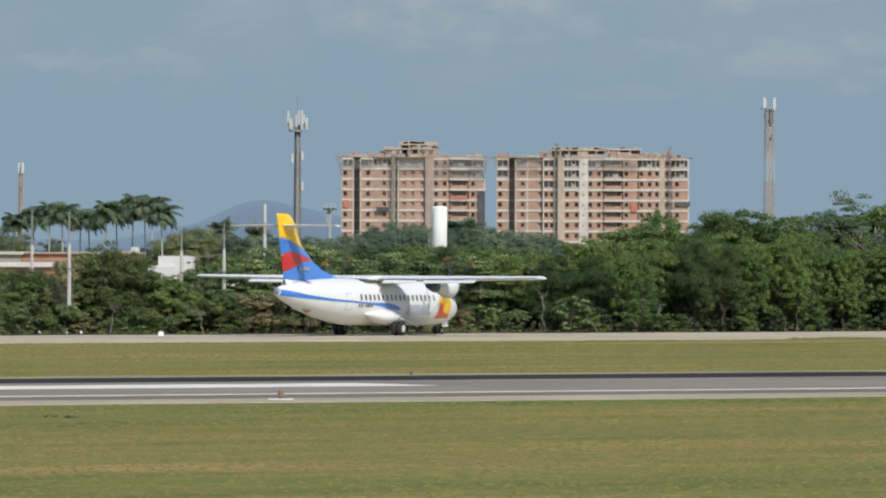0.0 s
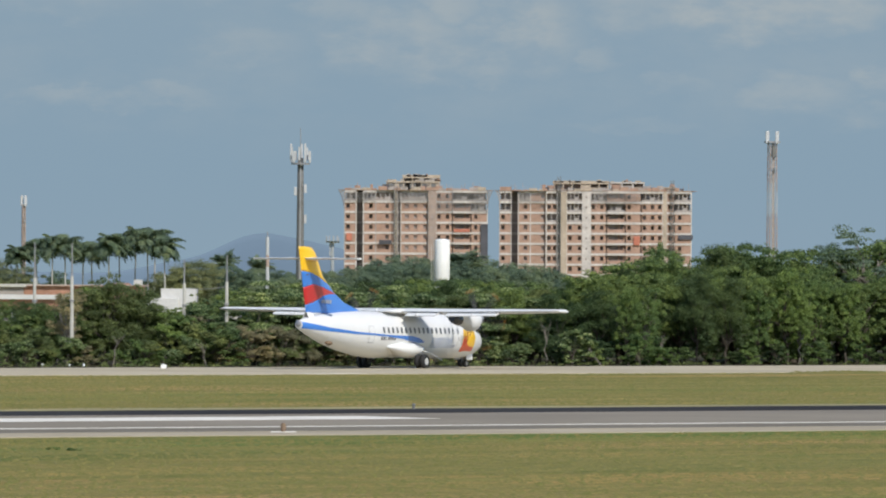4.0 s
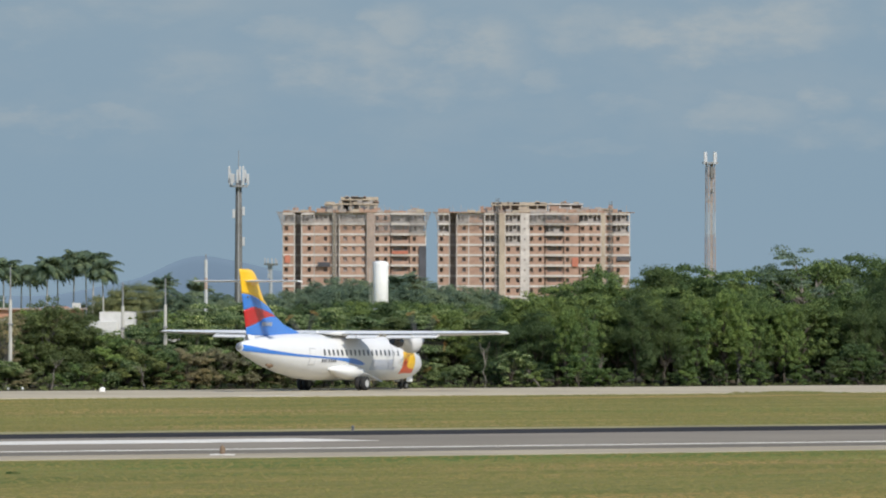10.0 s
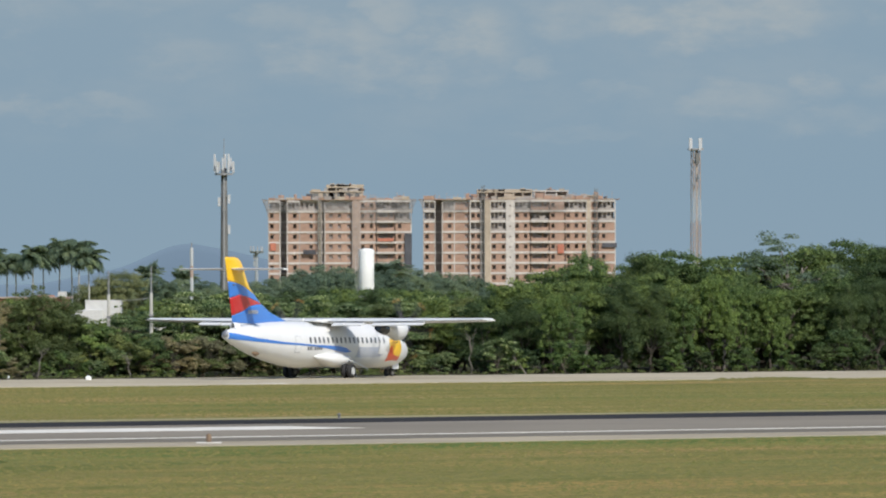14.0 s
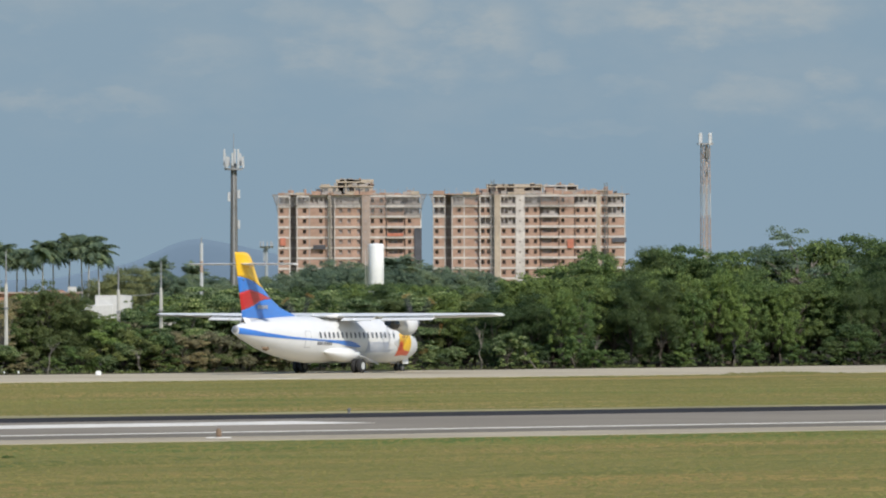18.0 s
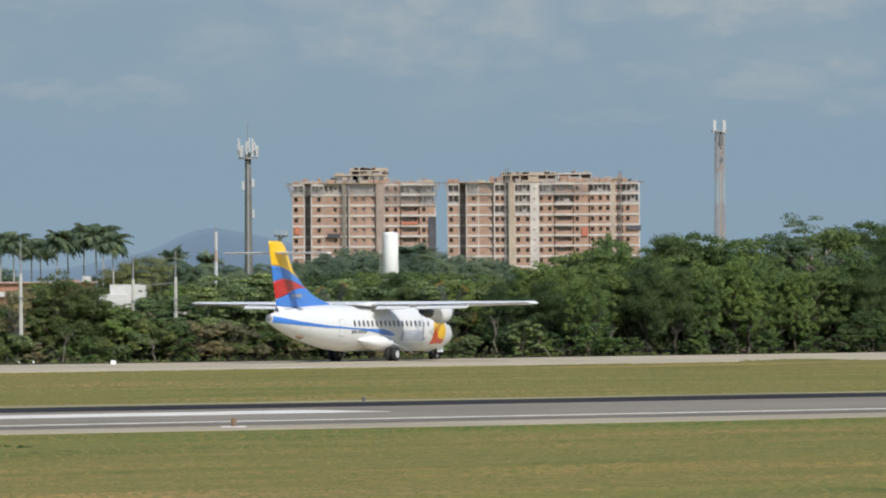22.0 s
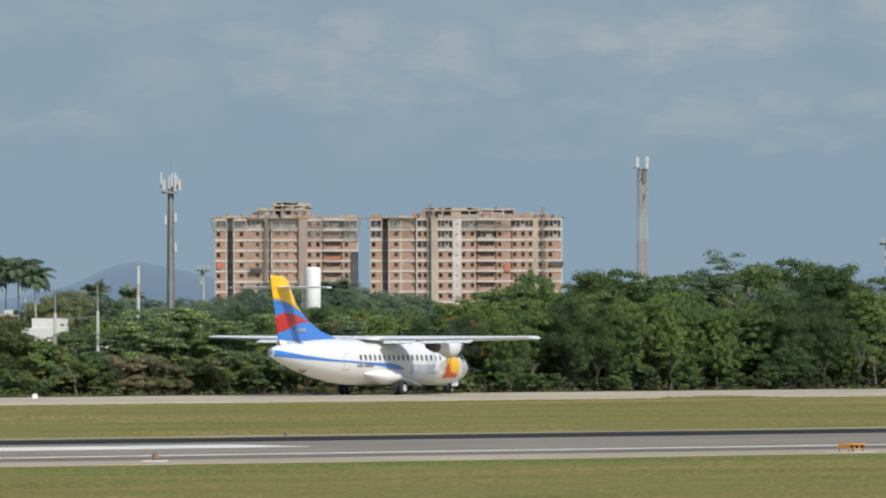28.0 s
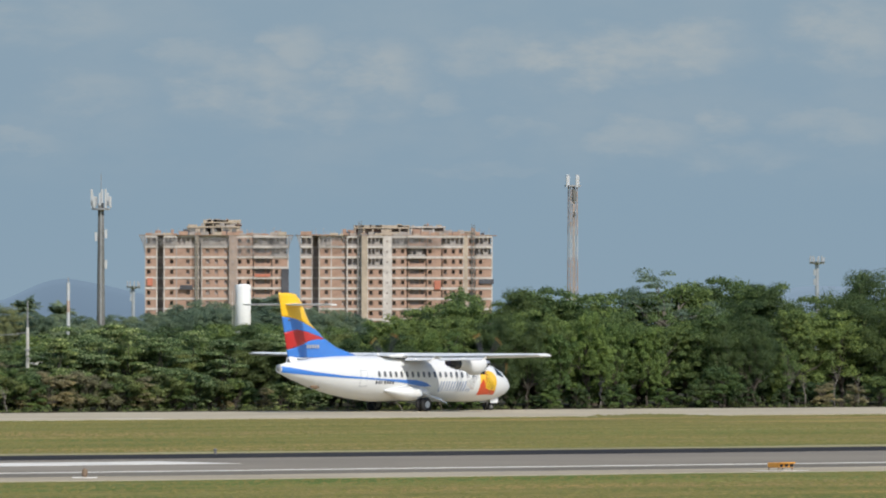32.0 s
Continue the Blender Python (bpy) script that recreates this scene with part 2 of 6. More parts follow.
def smooth(ob, on=True):
    ob.data.polygons.foreach_set("use_smooth", [on] * len(ob.data.polygons))
    return ob


def thing(name, label, category, group="", kind="", at=None):
    ob = new(name)
    ob.empty_display_size = 0.1
    if at is not None:
        ob.matrix_basis = at
    return tagged(ob, label, category, group, kind)


def box(bm, x0, x1, y0, y1, z0, z1):
    v = [bm.verts.new(p) for p in ((x0, y0, z0), (x1, y0, z0), (x1, y1, z0), (x0, y1, z0), (x0, y0, z1), (x1, y0, z1), (x1, y1, z1), (x0, y1, z1))]
    for f in ((3, 2, 1, 0), (4, 5, 6, 7), (0, 1, 5, 4), (1, 2, 6, 5), (2, 3, 7, 6), (3, 0, 4, 7)):
        bm.faces.new([v[i] for i in f])
    return v


def boxes(*dims, bevel=0.0):
    bm = bmesh.new()
    for d in dims:
        box(bm, *d)
    if bevel:
        bmesh.ops.bevel(bm, geom=bm.edges[:], offset=bevel, segments=1, affect="EDGES")
    return bm


def loft(rings, close=True, caps=True):
    """A skin through rings of equally many points."""
    bm = bmesh.new()
    rs = [[bm.verts.new(p) for p in r] for r in rings]
    n = len(rs[0])
    for a, b in zip(rs, rs[1:]):
        for i in range(n if close else n - 1):
            bm.faces.new((a[i], a[(i + 1) % n], b[(i + 1) % n], b[i]))
    if caps and close:
        bm.faces.new(rs[0][::-1])
        bm.faces.new(rs[-1])
    bmesh.ops.recalc_face_normals(bm, faces=bm.faces[:])
    return bm


def tube(path, radii, n=8):
    """A round limb along a path of points."""
    rings = []
    for i, p in enumerate(path):
        a, b = Vector(path[max(i - 1, 0)]), Vector(path[min(i + 1, len(path) - 1)])
        q = (b - a).to_track_quat("Z", "Y")
        r = radii[i] if isinstance(radii, (list, tuple)) else radii
        rings.append([Vector(p) + q @ Vector((r * math.cos(k * math.tau / n), r * math.sin(k * math.tau / n), 0)) for k in range(n)])
    return loft(rings)


def join_bm(parts):
    out = bmesh.new()
    for b in parts:
        me = bpy.data.meshes.new("tmp")
        b.to_mesh(me)
        b.free()
        out.from_mesh(me)
        bpy.data.meshes.remove(me)
    return out


def spot(mrad, d, z=0.0):
    """A place at a bearing, in thousandths, and a distance ahead."""
    return (mrad * d / 1000.0, d, z)

# ---- ground, runway and taxiway ----
AX, NX = Vector((math.cos(RUN), math.sin(RUN), 0)), Vector((-math.sin(RUN), math.cos(RUN), 0))


def lane(a, k, z=0.0):
    """The place a metres along the runway's direction and k metres across from the eye."""
    p = AX * a + NX * k
    return (p.x, p.y, z)


def ground_sheet():
    n, bm = 24, bmesh.new()
    xs = [-4900 + 9800 * i / n for i in range(n + 1)]
    ys = [-700 + 5600 * i / n for i in range(n + 1)]
    g = [[bm.verts.new((x, y, 0)) for x in xs] for y in ys]
    for a, b in zip(g, g[1:]):
        for i in range(n):
            bm.faces.new((a[i], a[i + 1], b[i + 1], b[i]))
    return tagged(part("ground", bm, M_GRASS), "flat dry olive-green airfield grass reaching the horizon", "ground", kind="structure")


def strip(name, a0, a1, k0, k1, z0, z1, material, label, category, parent=None, ragged=0.0, step=6.0):
    """A paved or painted strip along the runway, as a slab with an uneven edge if asked."""
    n = max(1, int((a1 - a0) / step)) if ragged else 1
    bm, rnd = bmesh.new(), random.Random(int(k0 * 7))
    top, low = [], []
    for i in range(n + 1):
        a = a0 + (a1 - a0) * i / n
        j0, j1 = rnd.uniform(-ragged, ragged), rnd.uniform(-ragged, ragged)
        top.append([bm.verts.new(lane(a, k0 + j0, z1)), bm.verts.new(lane(a, k1 + j1, z1))])
        low.append([bm.verts.new(lane(a, k0 + j0, z0)), bm.verts.new(lane(a, k1 + j1, z0))])
    for i in range(n):
        bm.faces.new((top[i][0], top[i + 1][0], top[i + 1][1], top[i][1]))
        bm.faces.new((low[i][0], low[i + 1][0], top[i + 1][0], top[i][0]))
        bm.faces.new((top[i][1], top[i + 1][1], low[i + 1][1], low[i][1]))
    ob = part(name, bm, material, parent)
    if parent is None:
        tagged(ob, label, category, kind="structure")
    else:
        tagged(ob, label)
    return ob


def paving():
    ground_sheet()
    runway = strip("road", -900, 1600, 245.8, 275.7, -0.2, 0.03, M_ASPHALT, "long grey asphalt runway with white markings", "runway")
    strip("asphalt_shoulder", -900, 1600, 245.8, 250.4, 0.0, 0.033, M_ASPHALT_OLD, "darker asphalt runway edge", "", runway, 0.2, 5.0)
    strip("near_shoulder", -900, 1600, 239.2, 245.8, -0.2, 0.024, M_CONCRETE, "pale concrete shoulder", "", runway, 0.5)
    strip("far_shoulder", -900, 1600, 275.7, 285.0, -0.2, 0.034, M_TAR, "black sealed shoulder", "", runway, 0.15)
    strip("dry_verge", -900, 1600, 285.0, 290.2, -0.2, 0.016, M_VERGE, "pale dry verge beyond the shoulder", "", runway, 0.9, 4.0)
    strip("edge_line", -900, 1600, 252.05, 252.95, 0.0, 0.036, M_LINE, "white runway edge line", "", runway)
    strip("touchdown_bar", 119.1, 185.1, 264.7, 270.6, 0.0, 0.036, M_LINE, "broad white touchdown marking", "", runway)
    taxiway = strip("pavement", -900, 1600, 386.3, 417.5, -0.2, 0.04, M_TAXI, "pale concrete taxiway beyond the grass", "taxiway", None, 0.8, 4.0)
    strip("paint_mark", 262.0, 266.5, 388.6, 389.4, 0.0, 0.046, M_LINE, "short white painted mark", "", taxiway)
    strip("forest_floor", -400, 1200, 419.2, 620, -0.2, 0.012, M_LITTER, "dark leaf litter under the trees", "ground", None, 0.6, 3.0)
    return runway, taxiway


paving()

# ---- the turboprop airliner: x forward, y to port, origin on the ground between the main wheels ----
STATIONS = [(-11.45, 2.62, 0.24), (-11.1, 2.60, 0.34), (-10.3, 2.54, 0.56), (-8.5, 2.39, 0.93), (-6.5, 2.23, 1.20), (-4.5, 2.11, 1.38),
            (-3.0, 2.04, 1.43), (5.5, 2.04, 1.43), (6.5, 2.03, 1.42), (7.5, 1.98, 1.35), (8.5, 1.87, 1.18), (9.4, 1.77, 0.92),
            (10.1, 1.67, 0.60), (10.55, 1.61, 0.28), (10.7, 1.59, 0.04)]


def hull(x):
    """Centre height and radius of the fuselage at x."""
    for (a, za, ra), (b, zb, rb) in zip(STATIONS, STATIONS[1:]):
        if a <= x <= b:
            k = (x - a) / (b - a)
            return za + (zb - za) * k, ra + (rb - ra) * k
    return STATIONS[-1][1:] if x > 0 else STATIONS[0][1:]


def skin(x, z, side, out=0.0):
    """A point of the fuselage's skin at x and height z (as painted, 6 cm over the true one); side is -1 to starboard."""
    zc, r = hull(x)
    r += out
    d = max(-0.98 * r, min(0.98 * r, z - 0.06 - zc))
    return (x, side * math.sqrt(r * r - d * d), zc + d)


def patch(lower, upper, x0, x1, side, nx=16, nz=5, out=0.012):
    """A painted patch of the skin between two heights given along x."""
    bm, g = bmesh.new(), []
    for i in range(nx + 1):
        x = x0 + (x1 - x0) * i / nx
        a, b = lower(x), upper(x)
        g.append([bm.verts.new(skin(x, a + (b - a) * j / nz, side, out)) for j in range(nz + 1)])
    for a, b in zip(g, g[1:]):
        for j in range(nz):
            bm.faces.new((a[j], b[j], b[j + 1], a[j + 1]) if side < 0 else (a[j], a[j + 1], b[j + 1], b[j]))
    bmesh.ops.remove_doubles(bm, verts=bm.verts[:], dist=0.0005)
    return bm


def curve(points):
    """Straight runs through (x, value) points."""
    def at(x):
        if x <= points[0][0]:
            return points[0][1]
        for (a, va), (b, vb) in zip(points, points[1:]):
            if x <= b:
                return va + (vb - va) * (x - a) / (b - a)
        return points[-1][1]
    return at


def aerofoil(x_le, x_te, y, z, thick, n=7, up=False, blunt=0.03):
    """A ring of a wing (or, up, of a fin) from trailing to leading edge and back."""
    c, ring = x_le - x_te, []
    for s in (1, -1):
        for i in range(n):
            k = i / n if s > 0 else 1 - i / n
            h = thick * c * 2.2 * (math.sqrt(max(1 - k, 0)) * 0.35 + 0.4 * k * (1 - k)) * (k ** 0.6 if k > 0 else 0) + blunt
            h = s * h * (1.0 if s > 0 or up else 0.55)
            ring.append((x_te + c * k, y + h, z) if up else (x_te + c * k, y, z + h))
    return ring


def disc_bm(path_x, radii, n=24, y=0.0, z=0.0):
    """A body turned about the x axis: radii at positions along x."""
    return loft([[(x, y + r * math.cos(k * math.tau / n), z + r * math.sin(k * math.tau / n)) for k in range(n)] for x, r in zip(path_x, radii)])


def turned_y(ys, radii, n=20):
    """A body turned about the y axis, centred on the origin."""
    return loft([[(r * math.cos(k * math.tau / n), y, r * math.sin(k * math.tau / n)) for k in range(n)] for y, r in zip(ys, radii)])


def fin_edges(z):
    te = curve([(3.15, -10.55), (7.45, -11.55)])(z)
    le = curve([(3.15, -2.8), (3.45, -3.9), (3.98, -6.0), (4.58, -7.25), (5.5, -8.55), (6.90, -9.45), (7.20, -9.7), (7.34, -10.15)])(z)
    return te, le


def fin_patch(low, high, n=14, m=8):
    """A painted part of the fin, of full thickness, between two heights given along its chord (0 tail, 1 front)."""
    bm, sheets = bmesh.new(), []
    for s in (-1, 1):
        g = []
        for i in range(n + 1):
            k = i / n
            row = []
            for j in range(m + 1):
                z = low(k) + (high(k) - low(k)) * j / m
                te, le = fin_edges(z)
                h = 0.16 * (k ** 0.55) * math.sqrt(max(1 - k, 0)) * 1.6 + (0.01 if k < 1 else 0)
                row.append(bm.verts.new((te + (le - te) * k, s * h, z)))
            g.append(row)
        for a, b in zip(g, g[1:]):
            for j in range(m):
                bm.faces.new((a[j], b[j], b[j + 1], a[j + 1]) if s < 0 else (a[j], a[j + 1], b[j + 1], b[j]))
        sheets.append(g)
    for i in range(n):
        for j in (0, m):
            bm.faces.new((sheets[0][i][j], sheets[0][i + 1][j], sheets[1][i + 1][j], sheets[1][i][j]))
    for j in range(m):
        bm.faces.new((sheets[0][0][j], sheets[0][0][j + 1], sheets[1][0][j + 1], sheets[1][0][j]))
    bmesh.ops.remove_doubles(bm, verts=bm.verts[:], dist=0.0005)
    bmesh.ops.recalc_face_normals(bm, faces=bm.faces[:])
    return bm


def window_mesh(w, h, side):
    """A rounded cabin window that follows the skin's curve, about its own middle."""
    bm = bmesh.new()
    ring = []
    for k in range(12):
        a = k * math.tau / 12
        cx, cz = math.copysign(abs(math.cos(a)) ** 0.6, math.cos(a)) * w / 2, math.copysign(abs(math.sin(a)) ** 0.6, math.sin(a)) * h / 2
        ring.append((cx, cz))
    zc, r = hull(0)
    zw = 2.33
    y0 = math.sqrt(r * r - (zw - zc) ** 2)
    out = [bm.verts.new((x, side * (math.sqrt((r + 0.016) ** 2 - (zw + z - zc) ** 2) - y0), z)) for x, z in ring]
    mid = bm.verts.new((0, side * 0.016, 0))
    for i in range(12):
        bm.faces.new((out[i], out[(i + 1) % 12], mid) if side < 0 else (out[(i + 1) % 12], out[i], mid))
    me = bpy.data.meshes.new("cabin_window")
    bm.to_mesh(me)
    bm.free()
    me.materials.append(M_PANE)
    return me, y0, zw


def build_plane():
    jet = thing("airliner", "white twin-propeller airliner with blue, red and yellow tail taxiing on concrete", "airplane")
    rings = []
    n = 32
    xs = sorted({s[0] for s in STATIONS} | {-2 + i * 1.25 for i in range(7)} | {-10.0, -9.2, -7.5, -5.5, 7.0, 8.0, 9.0, 9.8, 10.35, 10.64})
    for x in xs:
        zc, r = hull(x)
        rings.append([(x, r * math.sin(k * math.tau / n), zc + r * math.cos(k * math.tau / n)) for k in range(n)])
    smooth(part("fuselage", loft(rings), M_WHITE, jet, "glossy white fuselage"))
    for s in (-1, 1):
        # blue cheat line that swells into a point below the wing
        low = curve([(-12, 2.50), (-11, 2.42), (-9, 2.28), (-6.5, 2.14), (-3.0, 2.01), (-1.2, 1.86), (0.0, 1.70), (0.9, 1.62), (1.5, 1.66)])
        high = curve([(-12, 2.92), (-11, 2.80), (-9, 2.51), (-6.5, 2.28), (-3.0, 2.10), (-1.2, 2.06), (0.0, 2.04), (0.9, 1.90), (1.5, 1.68)])
        smooth(part("cheat_line", patch(low, high, -11.42, 1.5, s, 60, 4, 0.022), M_BLUE, jet, "blue stripe that widens under the wing"))
        # coloured emblem behind the nose, plain shapes in its colours
        lo = curve([(5.7, 1.34), (6.4, 1.32), (8.6, 1.26)])
        hi = curve([(6.30, 2.46), (6.7, 2.60), (7.3, 2.66), (7.8, 2.55), (8.05, 2.30), (8.2, 1.8)])
        smooth(part("yellow_field", patch(lo, hi, 6.32, 8.12, s, 24, 10, 0.012), M_YELLOW, jet, "yellow painted field behind the nose"))
        smooth(part("petal_line", patch(curve([(6.7, 1.75), (6.9, 1.55)]), curve([(6.7, 2.56), (6.9, 2.58)]), 6.86, 6.93, s, 2, 8, 0.016), M_ORANGE, jet, "thin orange line between two petals"))
        smooth(part("orange_field", patch(curve([(5.7, 1.06), (7.2, 1.14), (8.2, 1.12)]), curve([(6.32, 1.72), (6.48, 2.02), (6.64, 2.16), (6.80, 1.84), (6.95, 1.58), (7.3, 1.44), (8.10, 1.38)]), 6.32, 8.10, s, 28, 6, 0.018), M_ORANGE, jet, "orange-red painted sweep"))
        # name on the side as plain bars, and the registration
        for i in range(6):
            x0 = 2.40 + i * 0.53
            for a, b, u, v in ((0.0, 0.095, 1.33, 1.97), (0.25, 0.345, 1.33, 1.97)):
                bar = patch(lambda x: u, lambda x: v, x0 + a, x0 + b, s, 3, 4, 0.014)
                for w in bar.verts:
                    w.co.x += (w.co.z - 1.6) * 0.18
                smooth(part("name_bar", bar, M_LETTER, jet))
        for i in range(7):
            x0 = -3.85 + i * 0.26
            smooth(part("registration_bar", patch(lambda x: 1.78, lambda x: 1.98, x0, x0 + (0.10 if i == 2 else 0.18), s, 3, 3, 0.014), M_GREYTXT, jet))
        me, y0, zw = window_mesh(0.25, 0.38, s)
        for i in range(18):
            w = new("cabin_window", me)
            w.parent, w.location = jet, (-3.5 + i * 0.535, s * y0, zw)
            if i == 0:
                zc, r = hull(-3.5)
                w.location.y = s * math.sqrt(r * r - (zw - zc) ** 2)
        # doors: thin grey outline
        for nm, x0, w, z0, z1 in (("rear_door", -5.2, 0.62, 1.62, 2.64), ("front_door", 5.0, 0.7, 1.5, 2.9)):
            d = part(nm, patch(lambda x: z0, lambda x: z1, x0, x0 + w, s, 4, 8, 0.010), M_SEAM, jet, "thin grey door outline")
            smooth(part("door_panel", patch(lambda x: z0 + 0.03, lambda x: z1 - 0.03, x0 + 0.03, x0 + w - 0.03, s, 4, 8, 0.016), M_WHITE, d))
        # cockpit side panes
        smooth(part("cockpit_pane", patch(curve([(8.2, 2.42), (9.2, 2.2)]), curve([(8.2, 2.88), (8.6, 2.80), (9.2, 2.38)]), 8.25, 9.15, s, 6, 4, 0.014), M_DARK, jet, "dark cockpit window"))
    part("windscreen", loft([[(8.75 + 0.0, y, 2.85 - abs(y) * 0.25) for y in (-0.55, -0.2, 0.2, 0.55)], [(9.35, y, 2.45 - abs(y) * 0.3) for y in (-0.55, -0.2, 0.2, 0.55)]], close=False), M_DARK, jet, "dark windscreen")
    # tail cone cap and beacon
    smooth(part("tail_light", disc_bm((-11.52, -11.45), (0.15, 0.22), 16, 0, 2.68), M_GREYMET, jet, "grey tail cone end"))
    part("beacon", disc_bm((-8.85, -8.45, -7.85), (0.04, 0.19, 0.04), 12, -0.36, 1.54), M_LAMP, jet, "small brown-red belly beacon")

    # wing: straight middle, tapered ends with slight dihedral
    def wing_ring(y):
        a = abs(y)
        k = max(0, (a - 4.9) / 7.38)
        return aerofoil(1.65 - 1.0 * k, -0.95 + 0.08 * k, y, 3.45 + max(0, a - 4.9) * 0.015, 0.14 - 0.03 * k, blunt=0.055)
    ys = [-12.1, -11.9, -9.5, -7.2, -4.9, -1.5, 0, 1.5, 4.9, 7.2, 9.5, 11.9, 12.1]
    rings = [wing_ring(y) for y in ys]
    for i in (0, -1):
        rings[i] = [(p[0] * 0.8 - 0.05, p[1], 3.56 + (p[2] - 3.56) * 0.4) for p in rings[i]]
    wing = part("wing", loft(rings), M_WINGTOP, jet, "long straight light grey high wing")
    root = [aerofoil(2.2, -2.3, y, 3.46, 0.07) for y in (-1.1, -0.7, 0.7, 1.1)]
    smooth(part("wing_fairing", loft(root), M_WHITE, jet))
    for s in (-1, 1):
        for y0, y1 in ((1.6, 3.72), (4.38, 7.9)):
            k0, k1 = max(0, (y0 - 4.9) / 7.38), max(0, (y1 - 4.9) / 7.38)
            z0, z1 = 3.45 + max(0, y0 - 4.9) * 0.015, 3.45 + max(0, y1 - 4.9) * 0.015
            part("flap", loft([[(-0.70 + 0.06 * k, s * y, z + 0.07), (-1.34 + 0.16 * k, s * y, z - 0.20), (-1.33 + 0.16 * k, s * y, z - 0.25), (-0.70 + 0.06 * k, s * y, z - 0.12)] for y, k, z in ((y0, k0, z0), (y1, k1, z1))]), M_WHITE, wing, "white lowered trailing-edge flap")
            part("flap_gap", boxes((-1.02, -0.93, min(s * y0, s * y1), max(s * y0, s * y1), z0 - 0.035, z0 + 0.005)), M_GREYMET, wing, "dark gap above the flap")
        part("aileron", loft([aerofoil(-0.50, -0.98, s * 8.1, 3.485, 0.05, 4), aerofoil(-0.5, -0.92, s * 11.7, 3.535, 0.05, 4)]), M_WHITE, wing, "white aileron")
        for y in (2.4, 6.3):
            part("hinge_fairing", loft([[(x, s * y + 0.045 * r * math.cos(a), 3.32 + max(0, y - 4.9) * 0.015 + 0.07 * r * math.sin(a)) for a in [k * math.tau / 8 for k in range(8)]] for x, r in ((-1.5, 0.1), (-1.1, 0.8), (-0.5, 1.0), (0.2, 0.6), (0.5, 0.1))]), M_WHITE, wing)
        # engine nacelle
        nac = loft([[(x, s * 4.05 + ry * math.cos(a), z + rz * math.sin(a)) for a in [k * math.tau / 20 for k in range(20)]]
                    for x, ry, rz, z in ((-0.9, 0.05, 0.04, 3.42), (-0.4, 0.22, 0.12, 3.38), (0.15, 0.34, 0.26, 3.27), (0.7, 0.40, 0.38, 3.16), (1.3, 0.43, 0.46, 3.08), (1.9, 0.45, 0.52, 3.02), (2.25, 0.50, 0.62, 2.94), (2.9, 0.49, 0.60, 2.93), (3.3, 0.38, 0.47, 2.98), (3.45, 0.30, 0.32, 3.04))])
        nacelle = smooth(part("engine_nacelle", nac, M_WHITE, jet, "white engine nacelle under the wing"))
        part("air_intake", boxes((3.0, 3.42, s * 4.05 - 0.22, s * 4.05 + 0.22, 2.36, 2.58), bevel=0.05), M_DARK, nacelle, "dark intake mouth")
        part("exhaust", tube([(0.75, s * 4.05 - 0.14, 3.00), (0.25, s * 4.05 - 0.20, 3.04), (-0.30, s * 4.05 - 0.25, 3.10)], [0.36, 0.31, 0.22], 14), M_DARK, nacelle, "dark exhaust pipe")
        # landing gear pod, door, leg
        pod = loft([[(x, s * (1.30 + 0.72 * r * math.cos(a)), z + 0.48 * r * math.sin(a)) for a in [k * math.tau / 18 for k in range(18)]]
                    for x, r, z in ((-2.9, 0.06, 1.30), (-2.6, 0.30, 1.28), (-2.0, 0.62, 1.22), (-1.3, 0.90, 1.15), (-0.5, 1.0, 1.12), (0.3, 0.90, 1.13), (1.0, 0.55, 1.16), (1.35, 0.12, 1.2))])
        smooth(part("gear_pod", pod, M_WHITE, jet, "white bulging landing-gear pod"))
        part("gear_door", loft([[(0.20, s * 1.82, 1.12), (0.20, s * 1.86, 1.17), (0.28, s * 2.46, 0.98), (0.28, s * 2.43, 0.92)], [(1.75, s * 1.92, 0.80), (1.75, s * 1.95, 0.85), (1.85, s * 2.46, 0.55), (1.85, s * 2.43, 0.49)]]), M_WHITE, jet, "open white gear door")
        leg = part("gear_leg", tube([(0.0, s * 1.6, 1.15), (0.0, s * 2.02, 0.42)], 0.09, 10), M_GREYMET, jet, "grey main gear leg")
        part("gear_brace", tube([(0.9, s * 1.5, 1.0), (0.05, s * 1.95, 0.5)], 0.05, 8), M_GREYMET, leg)
    # fin in its painted bands: yellow, blue, red, blue
    zb = curve([(0, 3.36), (0.5, 3.30), (1, 3.18)])
    b1 = curve([(0, 3.80), (0.25, 4.05), (0.5, 4.36), (0.75, 4.48), (1, 4.50)])
    b2 = curve([(0, 4.87), (0.35, 5.08), (0.6, 4.96), (0.85, 4.70), (1, 4.54)])
    b3 = curve([(0, 5.87), (0.4, 5.76), (0.7, 5.55), (0.9, 5.22), (1, 4.95)])
    top = curve([(0, 7.34), (0.7, 7.34), (1, 7.26)])
    for nm, lo, hi, mt, lb in (("fin_base", zb, b1, M_BLUE, "blue fin base"), ("fin_band", b1, b2, M_RED, "red fin band"), ("fin_band", b2, b3, M_BLUE, "blue fin band"), ("fin_tip", b3, top, M_YELLOW, "yellow fin tip")):
        smooth(part(nm, fin_patch(lo, hi), mt, jet, lb))
    for s in (-1, 1):
        for z, dx in ((6.55, 0.62), (5.62, 0.36)):
            te = fin_edges(z)[0]
            part("rudder_hinge", boxes((te + dx, te + dx + 0.20, min(s * 0.10, s * 0.17), max(s * 0.10, s * 0.17), z, z + 0.08), bevel=0.02), M_OLDPOLE, jet, "small dark rudder hinge cover")
